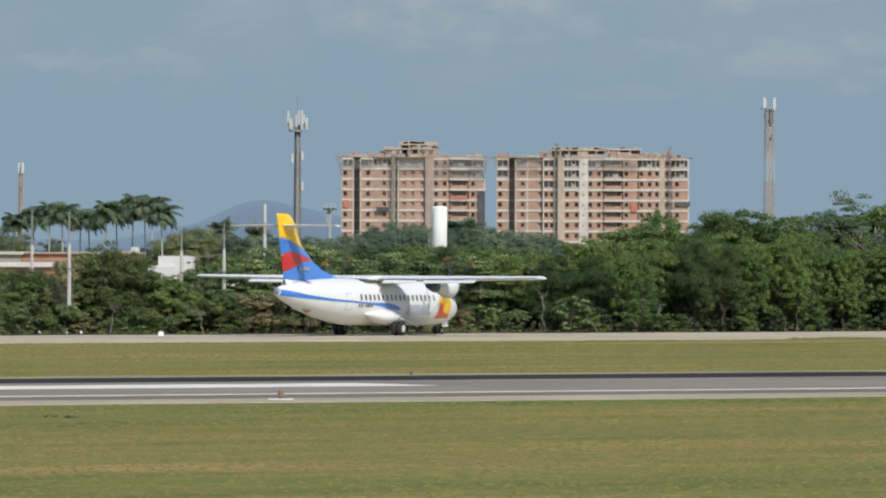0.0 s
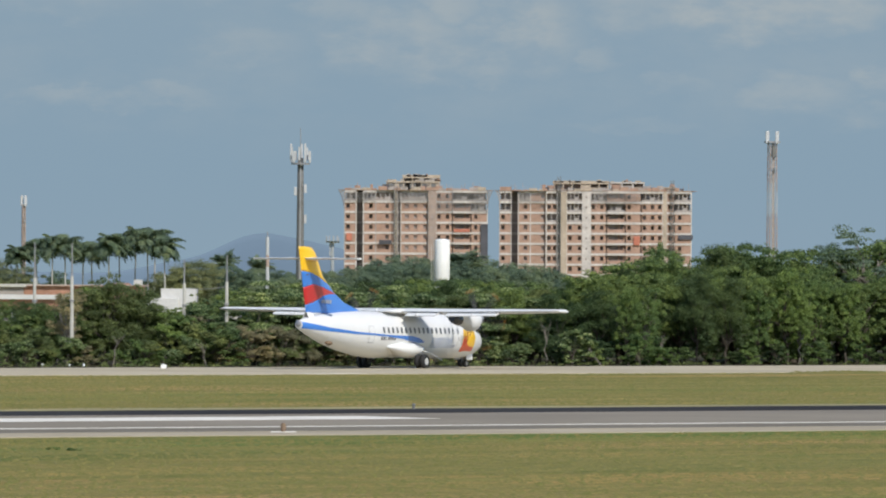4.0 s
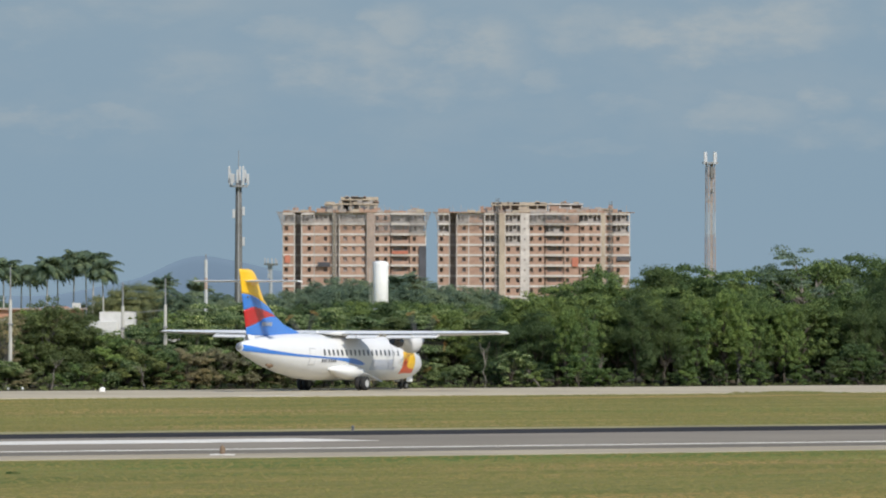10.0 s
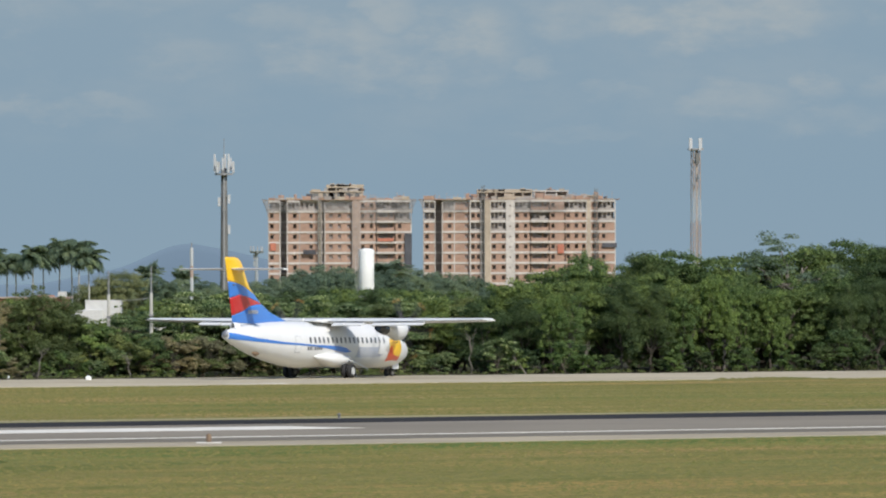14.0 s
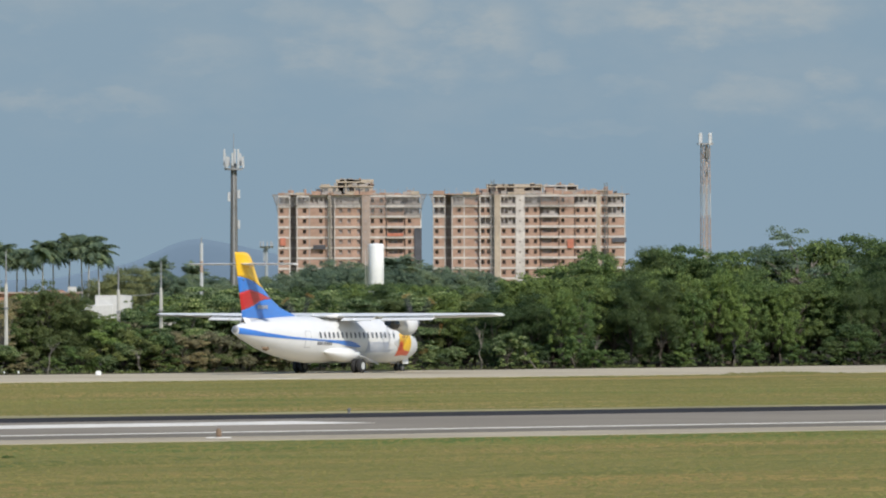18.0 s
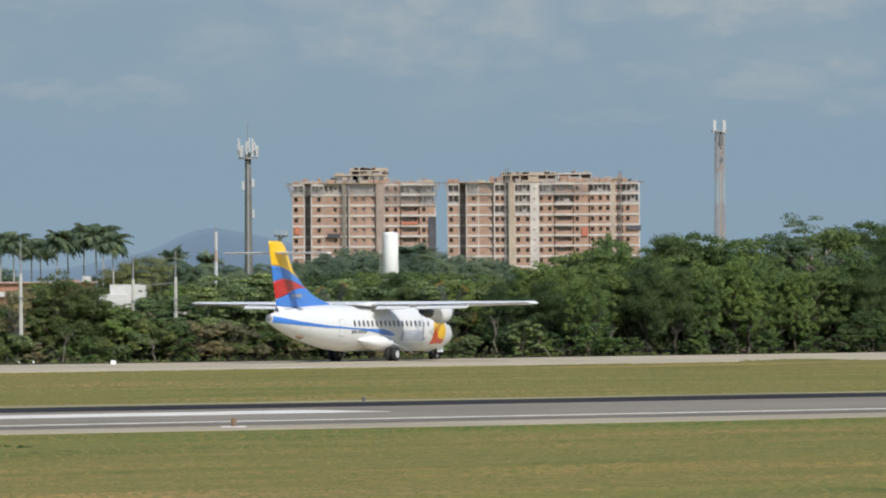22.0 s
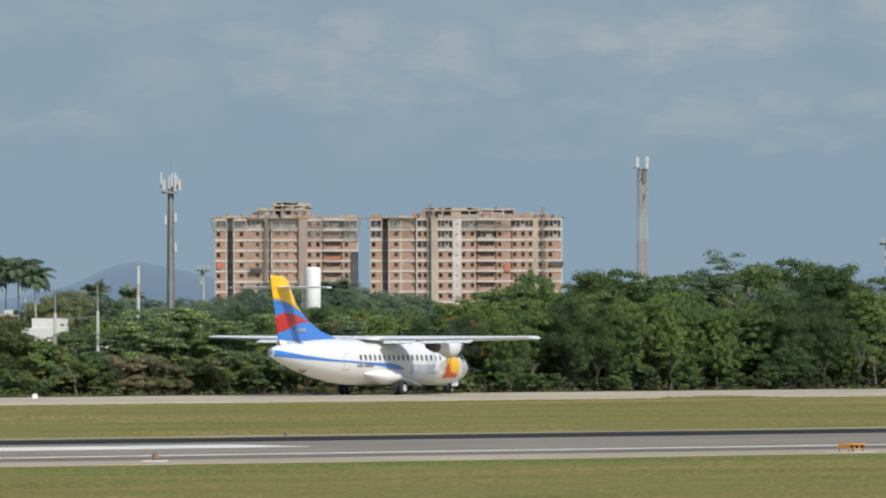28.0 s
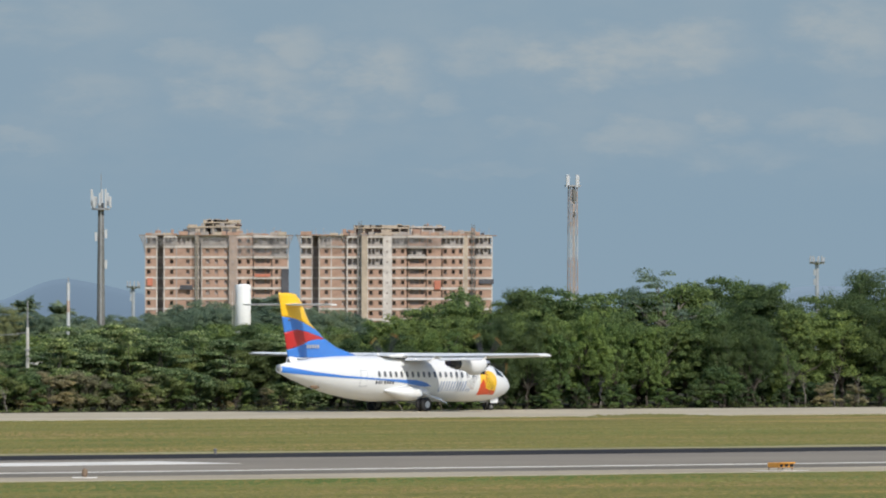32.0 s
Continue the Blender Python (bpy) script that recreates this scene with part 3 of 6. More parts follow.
    for s in (-1, 1):
        for i in range(5):
            part("fin_mark", boxes((-9.05 + i * 0.25, -8.87 + i * 0.25, min(s * 0.19, s * 0.194), max(s * 0.19, s * 0.194), 3.92, 4.14)), M_SEAM, jet)
    part("fin_root", loft([[(-10.6, y, 3.02 if abs(y) > 0.1 else 3.38) for y in (-0.2, -0.05, 0.05, 0.2)], [(-9.9, y, 3.12 if abs(y) > 0.1 else 3.4) for y in (-0.22, -0.05, 0.05, 0.22)]], close=False), M_WHITE, jet)
    # tailplane on the fin
    tail = [aerofoil(-9.65 - 0.5 * abs(y) / 3.65, -11.0 + 0.22 * abs(y) / 3.65, y, 6.60, 0.07, blunt=0.045) for y in (-3.65, -3.5, -1.8, 0, 1.8, 3.5, 3.65)]
    part("tailplane", loft(tail), M_WHITE, jet, "white tailplane high on the fin")
    smooth(part("tailplane_fairing", disc_bm((-11.1, -10.8, -10.2, -9.5, -9.1), (0.04, 0.16, 0.24, 0.18, 0.03), 14, 0, 6.60), M_YELLOW, jet, "yellow fairing at the tailplane"))
    part("antenna", boxes((-2.15, -1.95, -0.015, 0.015, 3.38, 3.68)), M_WHITE, jet, "small white blade antenna")
    # nose leg and doors
    leg = part("nose_leg", tube([(8.55, 0, 1.0), (8.78, 0, 0.34)], 0.075, 10), M_GREYMET, jet, "grey nose gear leg")
    for s in (-1, 1):
        part("nose_door", boxes((8.45, 9.2, s * 0.42, s * 0.45, 0.55, 1.0)), M_WHITE, jet, "open white nose gear door")
    # wheels: turned about their own axles
    wheels = []
    for x, y, r, w in ((0, 1.86, 0.44, 0.15), (0, 2.26, 0.44, 0.15), (0, -1.86, 0.44, 0.15), (0, -2.26, 0.44, 0.15), (8.78, 0.19, 0.251, 0.09), (8.78, -0.19, 0.251, 0.09)):
        tyre = smooth(part("wheel", turned_y((-w, -w * 0.95, -w * 0.5, w * 0.5, w * 0.95, w), (r * 0.62, r * 0.86, r, r, r * 0.86, r * 0.62), 28), M_RUBBER, jet, "black tyre wheel"))
        tyre.location = (x, y, r + (0.075 if x else 0.0))
        part("rim", turned_y((-w - 0.004, -w * 0.8, w * 0.8, w + 0.004), (r * 0.50, r * 0.60, r * 0.60, r * 0.50), 24), M_PANEL if r > 0.3 and y < 0 else M_OLDPOLE, tyre, "pale wheel rim" if r > 0.3 and y < 0 else "grey wheel rim")
        wheels.append((tyre, r))
    # six-bladed propellers
    props = []
    for s in (-1, 1):
        hub = smooth(part("propeller", disc_bm((-0.1, 0.05, 0.3, 0.5, 0.62), (0.30, 0.29, 0.22, 0.11, 0.01), 20), M_GREYMET, jet, "grey spinner with six dark blades"))
        hub.location = (3.55, s * 4.05, 3.05)
        for k in range(6):
            a = k * math.tau / 6
            q = Matrix.Rotation(a, 4, "X")
            def blade(z0, z1, c0, c1):
                prof = []
                for z, c, tw in ((z0, c0, 0.75 - 0.3 * z0), ((z0 + z1) / 2, (c0 + c1) / 2 + 0.015, 0.75 - 0.15 * (z0 + z1)), (z1, c1, 0.75 - 0.3 * z1)):
                    prof.append([q @ Vector((u * c * math.sin(tw) * -1 + v * 0.02 * math.cos(tw), u * c * math.cos(tw) + v * 0.02 * math.sin(tw), z)) for u, v in ((-0.5, 0), (0, 1), (0.5, 0), (0, -1))])
                return loft(prof)
            b = part("blade", blade(0.2, 1.76, 0.14, 0.20), M_BLADE, hub, "black propeller blade")
            part("blade_tip", blade(1.76, 1.95, 0.20, 0.14), M_TIP, hub, "orange blade tip")
        props.append((hub, s))
    return jet, wheels, props


AIRLINER, WHEELS, PROPS = build_plane()

# ---- sky backdrop and far hills ----
# banks of cloud on the backdrop: place across, height, half width, half height, density
CLOUD_BANKS = [(-318, 168, 48, 11, 0.55), (-288, 111, 66, 7, 0.50), (-205, 141, 33, 15, 0.40), (-152, 164, 29, 11, 0.50), (-122, 144, 51, 22, 0.75), (-90, 169, 22, 16, 0.70),
               (-82, 133, 51, 14, 0.70), (-44, 149, 33, 26, 0.95), (-4, 136, 16, 10, 0.50), (45, 120, 26, 7, 0.35), (25, 163, 40, 16, 0.55), (85, 161, 59, 18, 1.00),
               (138, 168, 48, 16, 0.85), (115, 115, 40, 12, 0.55), (161, 123, 18, 11, 0.60), (168, 103, 51, 9, 0.40), (235, 176, 40, 27, 0.85), (228, 121, 44, 12, 0.50),
               (-232, 184, 48, 16, 0.50), (21, 95, 44, 5, 0.25)]


def sky_backdrop():
    m, t, p = nodes_of("hazy sky with thin cloud")
    co = t.nodes.new("ShaderNodeTexCoord").outputs["Object"]
    sep = t.nodes.new("ShaderNodeSeparateXYZ")
    t.links.new(co, sep.inputs[0])
    lay = t.nodes.new("ShaderNodeMapping")
    lay.inputs["Scale"].default_value = (0.55, 1.0, 1.25)
    t.links.new(co, lay.inputs[0])
    big, small = noise_node(t, 0.016, 6, 0.6, lay.outputs[0]), noise_node(t, 0.050, 6, 0.62, lay.outputs[0])
    rise = t.nodes.new("ShaderNodeMapRange")
    rise.inputs["From Min"].default_value, rise.inputs["From Max"].default_value = 0.0, 200.0
    t.links.new(sep.outputs[2], rise.inputs[0])
    base = ramp_node(t, rise.outputs[0], [(0.0, (0.254, 0.352, 0.442)), (0.35, (0.244, 0.348, 0.440)), (0.75, (0.252, 0.352, 0.440)), (1.0, (0.258, 0.356, 0.440))]).outputs[0]

    def calc(op, a, b, clamp=False):
        n = t.nodes.new("ShaderNodeMath")
        n.operation, n.use_clamp = op, clamp
        for sock, v in zip(n.inputs, (a, b)):
            if isinstance(v, (int, float)):
                sock.default_value = v
            else:
                t.links.new(v, sock)
        return n.outputs[0]

    # the edges of the cloud banks are frayed by moving their outline with noise
    fray = t.nodes.new("ShaderNodeVectorMath")
    fray.operation = "MULTIPLY_ADD"
    t.links.new(small.outputs["Color"], fray.inputs[0])
    fray.inputs[1].default_value = (46, 0, 30)
    t.links.new(co, fray.inputs[2])
    body = 0.0
    for cx, cz, rx, rz, k in CLOUD_BANKS:
        mp = t.nodes.new("ShaderNodeMapping")
        mp.vector_type = "TEXTURE"
        mp.inputs["Location"].default_value, mp.inputs["Scale"].default_value = (cx + 23, 0, cz + 15), (rx, 1e5, rz)
        t.links.new(fray.outputs[0], mp.inputs[0])
        ln = t.nodes.new("ShaderNodeVectorMath")
        ln.operation = "LENGTH"
        t.links.new(mp.outputs[0], ln.inputs[0])
        soft = t.nodes.new("ShaderNodeMapRange")
        soft.interpolation_type = "SMOOTHSTEP"
        soft.inputs["From Min"].default_value, soft.inputs["From Max"].default_value = 1.35, 0.35
        soft.inputs["To Max"].default_value = k
        t.links.new(ln.outputs["Value"], soft.inputs[0])
        body = calc("MAXIMUM", body, soft.outputs[0])
    puff = mix_node(t, 0.45, big.outputs[0], small.outputs[0])
    veil = t.nodes.new("ShaderNodeMapRange")
    veil.interpolation_type = "SMOOTHSTEP"
    veil.inputs["From Min"].default_value, veil.inputs["From Max"].default_value = 0.38, 0.60
    veil.inputs["To Min"].default_value = 0.18
    t.links.new(puff, veil.inputs[0])
    amt = calc("MULTIPLY", body, veil.outputs[0], True)
    wisp = t.nodes.new("ShaderNodeMapRange")
    wisp.inputs["From Min"].default_value, wisp.inputs["From Max"].default_value = 0.45, 0.75
    wisp.inputs["To Max"].default_value = 0.30
    t.links.new(big.outputs[0], wisp.inputs[0])
    high = t.nodes.new("ShaderNodeMapRange")
    high.interpolation_type = "SMOOTHSTEP"
    high.inputs["From Min"].default_value, high.inputs["From Max"].default_value = 0.28, 0.60
    t.links.new(rise.outputs[0], high.inputs[0])
    amt = calc("MAXIMUM", amt, calc("MULTIPLY", wisp.outputs[0], high.outputs[0]), True)
    col = mix_node(t, amt, base, (0.385, 0.436, 0.462))
    p.inputs["Base Color"].default_value = (0, 0, 0, 1)
    p.inputs["Specular IOR Level"].default_value = 0
    t.links.new(col, p.inputs["Emission Color"])
    p.inputs["Emission Strength"].default_value = 1.0
    bm = bmesh.new()
    n = 16
    g = [[bm.verts.new((-2600 + 5200 * i / n, -((i / n - 0.5) ** 2) * 900, z)) for i in range(n + 1)] for z in (-60, 300, 900)]
    for a, b in zip(g, g[1:]):
        for i in range(n):
            bm.faces.new((a[i], a[i + 1], b[i + 1], b[i]))
    ob = tagged(part("backdrop", bm, m), "hazy blue sky with thin drifting grey-white cloud", "sky", kind="structure")
    ob.location = (88, 4780, 0)
    return ob


CLOUDS = sky_backdrop()


def far_hill(x0, x1, d, humps, material, label):
    """A long far ridge: humps of (x, height, width) with small unevenness."""
    bm, n, rows = bmesh.new(), 90, []
    for lay, (dy, k) in enumerate(((-120, 0.0), (-70, 0.5), (-30, 0.85), (0, 1.0), (60, 0.7))):
        row = []
        for i in range(n + 1):
            x = x0 + (x1 - x0) * i / n
            h = sum(a * math.exp(-((x - c) / w) ** 2) for c, a, w in humps) + 1.2 * noise.noise(Vector((x * 0.02, lay, 3))) + 0.5 * noise.noise(Vector((x * 0.07, lay, 7)))
            row.append(bm.verts.new((x, d + dy, -8 if k == 0 else max(h, 0.2) * k)))
        rows.append(row)
    for a, b in zip(rows, rows[1:]):
        for i in range(n):
            bm.faces.new((a[i], a[i + 1], b[i + 1], b[i]))
    return smooth(tagged(part("backdrop", bm, material), label, "hill", kind="structure"))


# Haze is painted into the hills: both glow evenly in its blue.
M_HILL = glow("far hill with blue haze in its glow", (0.150, 0.216, 0.300), 1.0)
M_HILL_FAR = glow("farther hill with pale haze in its glow", (0.200, 0.275, 0.360), 1.0)
far_hill(-420, 60, 4450, [(-104, 25.5, 30), (-62, 17, 30), (-150, 9, 30), (-215, 7.0, 60), (-10, 8, 40)], M_HILL, "far hill ridge with blue haze painted into its glow")
far_hill(60, 520, 4500, [(300, 19, 40), (360, 22, 50), (420, 17, 40), (200, 8, 50)], M_HILL_FAR, "far hill ridge with pale haze painted into its glow")


# ---- apartment towers under construction ----
STOREY, FIRST, FLOORS = 3.0, 3.4, 10


def panel_mesh(w, wins, kind, wall):
    """One bay of one storey: brick infill with real openings, seen from -y; origin at its lower left."""
    bm, h, th = bmesh.new(), STOREY - 0.62, 0.22
    if kind == "balcony":
        box(bm, 0, w, 0.0, 0.14, 0, 0.95)
        box(bm, 0, 0.5, 0.05, 1.4, 0.95, h)
        box(bm, w - 0.5, w, 0.05, 1.4, 0.95, h)
        box(bm, w * 0.62, w * 0.70, 0.5, 1.4, 0.95, h)
    elif kind == "open":
        edge = [(0, 0), (w, 0), (w, h)]
        n = max(2, int(w / 1.1))
        for i in range(n, 0, -1):
            c, e = w * i / n, w * (i - 1) / n
            sill = 0.55 if i % 3 else 1.25
            edge += [(c - 0.12, h), (c - 0.12, sill), (e + 0.12, sill), (e + 0.12, h)]
        edge.append((0, h))
        bm.faces.new([bm.verts.new((x, 0.02, z)) for x, z in edge])
        deep = bmesh.ops.extrude_face_region(bm, geom=bm.faces[:])["geom"]
        bmesh.ops.translate(bm, vec=(0, 0.22, 0), verts=[v for v in deep if isinstance(v, bmesh.types.BMVert)])
        bmesh.ops.recalc_face_normals(bm, faces=bm.faces[:])
    else:
        x = 0.0
        for c, ww, z0, z1 in wins:
            a, b = max(c - ww / 2, x), min(c + ww / 2, w)
            if a > x:
                box(bm, x, a, 0, th, 0, h)
            box(bm, a, b, 0, th, 0, z0)
            box(bm, a, b, 0, th, z1, h)
            x = b
        if x < w:
            box(bm, x, w, 0, th, 0, h)
    me = bpy.data.meshes.new("wall_panel")
    bm.to_mesh(me)
    bm.free()
    me.materials.append(wall)
    return me


def apartment(bearing, d, bays, width, crown, hoists, label, seed):
    """bays: (from, to, kind, openings). crown: roof-top rooms (from, to, height). hoists: (place, rise over the roof)."""
    house = thing("apartment_building", label, "building", "unfinished apartment towers", at=pose(*spot(bearing, d)))
    rnd = random.Random(seed)
    top = FIRST + STOREY * (FLOORS - 1)
    core, rim = bmesh.new(), []
    for x0, x1, kind, _ in bays:
        y = 1.5 if kind != "recess" else 5.2 if x1 - x0 > 1.5 else 2.001
        rim += [(max(x0, 0.4) + 0.001, y), (min(x1, width - 0.4), y)]
    rim += [(width - 0.4, 17), (0.4, 17)]
    lo, hi = [core.verts.new((x, y, 0)) for x, y in rim], [core.verts.new((x, y, top)) for x, y in rim]
    core.faces.new(hi)
    core.faces.new(lo[::-1])
    for i in range(len(rim)):
        j = (i + 1) % len(rim)
        core.faces.new((lo[i], lo[j], hi[j], hi[i]))
    part("core", core, M_INNER, house, "dark unfinished interior")
    slab_me = None
    back = [rnd.choice((0.0, 0.0, 0.6, 1.0)) if b[2] == "brick" else 0.0 for b in bays]
    for k in range(-1, FLOORS):
        z = FIRST + STOREY * k
        if slab_me is None:
            bm = bmesh.new()
            rim = []
            for (x0, x1, kind, _), off in zip(bays, back):
                y = (4.6 if x1 - x0 > 1.5 else 1.2) if kind == "recess" else (-0.75 if kind == "balcony" else off - 0.16)
                rim += [(x0 + 0.001, y), (x1, y)]
            rim += [(width, 17), (0, 17)]
            lo, hi = [bm.verts.new((x, y, -0.31)) for x, y in rim], [bm.verts.new((x, y, 0.31)) for x, y in rim]
            bm.faces.new(hi)
            bm.faces.new(lo[::-1])
            for i in range(len(rim)):
                j = (i + 1) % len(rim)
                bm.faces.new((lo[i], lo[j], hi[j], hi[i]))
            slab_me = bpy.data.meshes.new("floor_slab")
            bm.to_mesh(slab_me)
            bm.free()
            slab_me.materials.append(M_SLAB)
        s = new("floor_slab", slab_me)
        s.parent, s.location = house, (0, 0, z)
    for (x0, x1, kind, wins), off in zip(bays, back):
        w = x1 - x0
        if kind == "recess":
            deep = 4.8 if x1 - x0 > 1.5 else 1.5
            part("shaft_wall", boxes((x0, x1, deep, deep + 0.2, 0, top)), M_INNER if deep > 2 else M_GREYCON, house, "recessed shaft wall")
            for xs in (x0 + 0.1, x1 - 0.1):
                part("shaft_wall", boxes((xs - 0.08, xs + 0.08, 0.3, deep, 0, top)), M_GREYCON, house, "raw concrete shaft side")
            continue
        if kind in ("column", "cream"):
            mt = M_CREAM if kind == "cream" else M_SLAB if width > 50 else M_SHAFT
            col = part("column", boxes((x0, x1, -0.18, 2.0, 0, top + 0.2), bevel=0.03), mt, house, ("pale plastered shaft" if width > 50 else "bare brownish shaft") if kind == "column" else "cream plastered column")
            if wins:
                for k in range(FLOORS - 1):
                    part("vent_opening", boxes((x0 + w * 0.35, x0 + w * 0.6, -0.2, -0.12, FIRST + STOREY * k + 1.3, FIRST + STOREY * k + 1.9)), M_INNER, col)
            continue
        mt = M_BRICK
        opens = [(c - x0, ww, 0.85, 2.0) for c, ww in wins]
        me = panel_mesh(w, opens, kind, mt)
        me_open = None
        for k in range(-1, FLOORS - 1):
            m2, z = me, FIRST + STOREY * k + 0.31
            if w > 2.5 and ((k == FLOORS - 2 and rnd.random() < 0.62) or (k == FLOORS - 3 and rnd.random() < 0.36) or (k == FLOORS - 4 and rnd.random() < 0.1)):
                me_open = me_open or panel_mesh(w, [], "open", M_GREYCON)
                m2 = me_open
            p = new("wall_panel", m2)
            p.parent, p.location = house, (x0, off + 0.04 * (k % 2), z)
        for x in (x0, x1):
            part("pillar", boxes((x - 0.16, x + 0.16, off - 0.08, 1.9, 0, top)), M_GREYCON if rnd.random() < 0.6 else M_SLAB, house, "raw concrete pillar")
    # roof clutter: raised rooms, formwork boards, starter bars
    for x0, x1, h, style in crown:
        if style == "open":
            rm = part("roof_room", boxes((x0, x1, 5.5, 12, top + 0.31, top + h)), M_INNER, house, "open rooms on the roof")
            n = max(2, int((x1 - x0) / 2.6))
            for i in range(n + 1):
                xx = x0 + (x1 - x0 - 0.4) * i / n
                part("roof_post", boxes((xx, xx + 0.4, 2.4, 2.8, top + 0.31, top + h)), M_SLAB if width > 50 and x0 > 30 else M_CREAM, rm, "bare roof post")
            for i in range(n):
                if rnd.random() < 0.4:
                    xx = x0 + (x1 - x0 - 0.4) * i / n
                    part("roof_infill", boxes((xx + 0.4, xx + (x1 - x0) / n, 2.5, 2.7, top + 0.31, top + rnd.uniform(1.0, h))), rnd.choice((M_BRICK, M_CREAM, M_GREYCON)), rm)
            edge = (0.45, M_SLAB) if width > 50 and x0 > 30 else (0.95, M_CREAM)
        else:
            rm = part("roof_room", boxes((x0, x1, 2.5, 12, top + 0.31, top + h)), M_CREAM, house, "raw rendered roof room")
            n = max(2, int((x1 - x0) / 3))
            for i in range(n):
                xx = x0 + (x1 - x0) * (i + 0.5) / n
                part("roof_opening", boxes((xx - 0.9, xx + 0.9, 2.42, 2.52, top + 0.9, top + min(h - 0.3, 2.3))), M_OLDPOLE, rm)
            edge = (0.4, M_CREAM)
        part("roof_slab", boxes((x0 - 0.1, x1 + 0.1, 2.2, 12.2, top + h, top + h + edge[0])), edge[1], rm)
        for i in range(int((x1 - x0) / 1.6)):
            xx, w = rnd.uniform(x0, x1 - 1.0), rnd.uniform(0.4, 2.0)
            part("roof_clutter", boxes((xx, xx + w, 2.2, 4.0, top + h + 0.4, top + h + 0.4 + rnd.uniform(0.2, 0.9))), rnd.choice((M_CREAM, M_GREYCON, M_BRICK)), rm)
    for i in range(int(width / 2.6)):
        xx, w, y = rnd.uniform(0.5, width - 2.5), rnd.uniform(0.5, 2.4), rnd.uniform(0.4, 2.0)
        part("roof_clutter", boxes((xx, xx + w, y, y + 0.5, top + 0.31, top + 0.31 + rnd.uniform(0.5, 1.9))), rnd.choice((M_CREAM, M_GREYCON, M_BRICK, M_NET)), house)
    x = 0.0
    while x < width - 0.6:
        w = rnd.uniform(1.0, 3.2)
        part("formwork_board", boxes((x, min(x + w, width), -0.3 + rnd.uniform(-0.1, 0.2), -0.1 + rnd.uniform(0.05, 0.25), top + 0.31, top + 0.31 + rnd.uniform(0.25, 1.25))), M_CREAM if rnd.random() < 0.35 else (M_BRICK if rnd.random() < 0.5 else M_GREYCON), house)
        x += w + rnd.uniform(0, 0.5)
    # timber tray that stands out round the roof, and hoist masts up the front
    part("roof_tray", boxes((-1.5, width + 1.5, -0.32, 15.5, top + 0.34, top + 0.46)), M_BRICK, house, "thin timber catch platform round the roof")
    for x, rise in hoists:
        legs = []
        for sx in (-0.42, 0.42):
            legs.append(boxes((x + sx - 0.07, x + sx + 0.07, -0.95, -0.81, 0.0, top + rise)))
        for i in range(int((top + rise) / 1.0)):
            legs.append(boxes((x - 0.42, x + 0.42, -0.93, -0.85, i * 1.0, i * 1.0 + 0.13)))
            legs.append(tube([(x - 0.42, -0.89, i * 1.0), (x + 0.42, -0.89, i * 1.0 + 1.0)], 0.05, 4))
        part("hoist_mast", join_bm(legs), M_OLDPOLE, house, "dark steel hoist mast")
    for i in range(44):
        x, y = rnd.uniform(0.2, width - 0.2), rnd.uniform(0.0, 5.0)
        part("starter_bar", boxes((x - 0.05, x + 0.05, y, y + 0.1, top + 0.3, top + rnd.uniform(1.4, 2.6))), M_GREYCON, house)
    return house, top


def net_bm(x0, x1, z0, z1, y, pitch=0.4, wire=0.055):
    """A hung net of crossing cords."""
    bm = bmesh.new()
    for i in range(int((x1 - x0) / pitch) + 1):
        box(bm, x0 + i * pitch, x0 + i * pitch + wire, y, y + 0.02, z0, z1)
    for i in range(int((z1 - z0) / pitch) + 1):
        box(bm, x0, x1, y - 0.02, y, z0 + i * pitch, z0 + i * pitch + wire)
    return bm


def safety_net(house, x, out, z0, z1):
    """A protective net that bellies outward from a corner up to the roof tray."""
    bm, n = bmesh.new(), int((z1 - z0) / 0.2)
    rim = lambda k: x + out * k ** 2.2
    for i in range(n):
        k = i / n
        a, b = sorted((x, rim(k)))
        if b - a > 0.05:
            box(bm, a, b, -0.5, -0.48, z0 + (z1 - z0) * k, z0 + (z1 - z0) * k + 0.09)
    for j in range(1, int(abs(out) / 0.2) + 1):
        xx = x + math.copysign(0.2 * j, out)
        k0 = (0.2 * j / abs(out)) ** (1 / 2.2)
        box(bm, xx - 0.04, xx + 0.04, -0.48, -0.46, z0 + (z1 - z0) * k0, z1)
    for i in range(12):
        k, m = i / 12, (i + 1) / 12
        q = [bm.verts.new((rim(e) + w, y, z0 + (z1 - z0) * e)) for e, w, y in ((k, -0.05, -0.5), (k, 0.05, 9.0), (m, 0.05, 9.0), (m, -0.05, -0.5))]
        bm.faces.new(q)
    return part("safety_net", bm, M_WEDGE, house, "grey safety net bellying out under the roof")


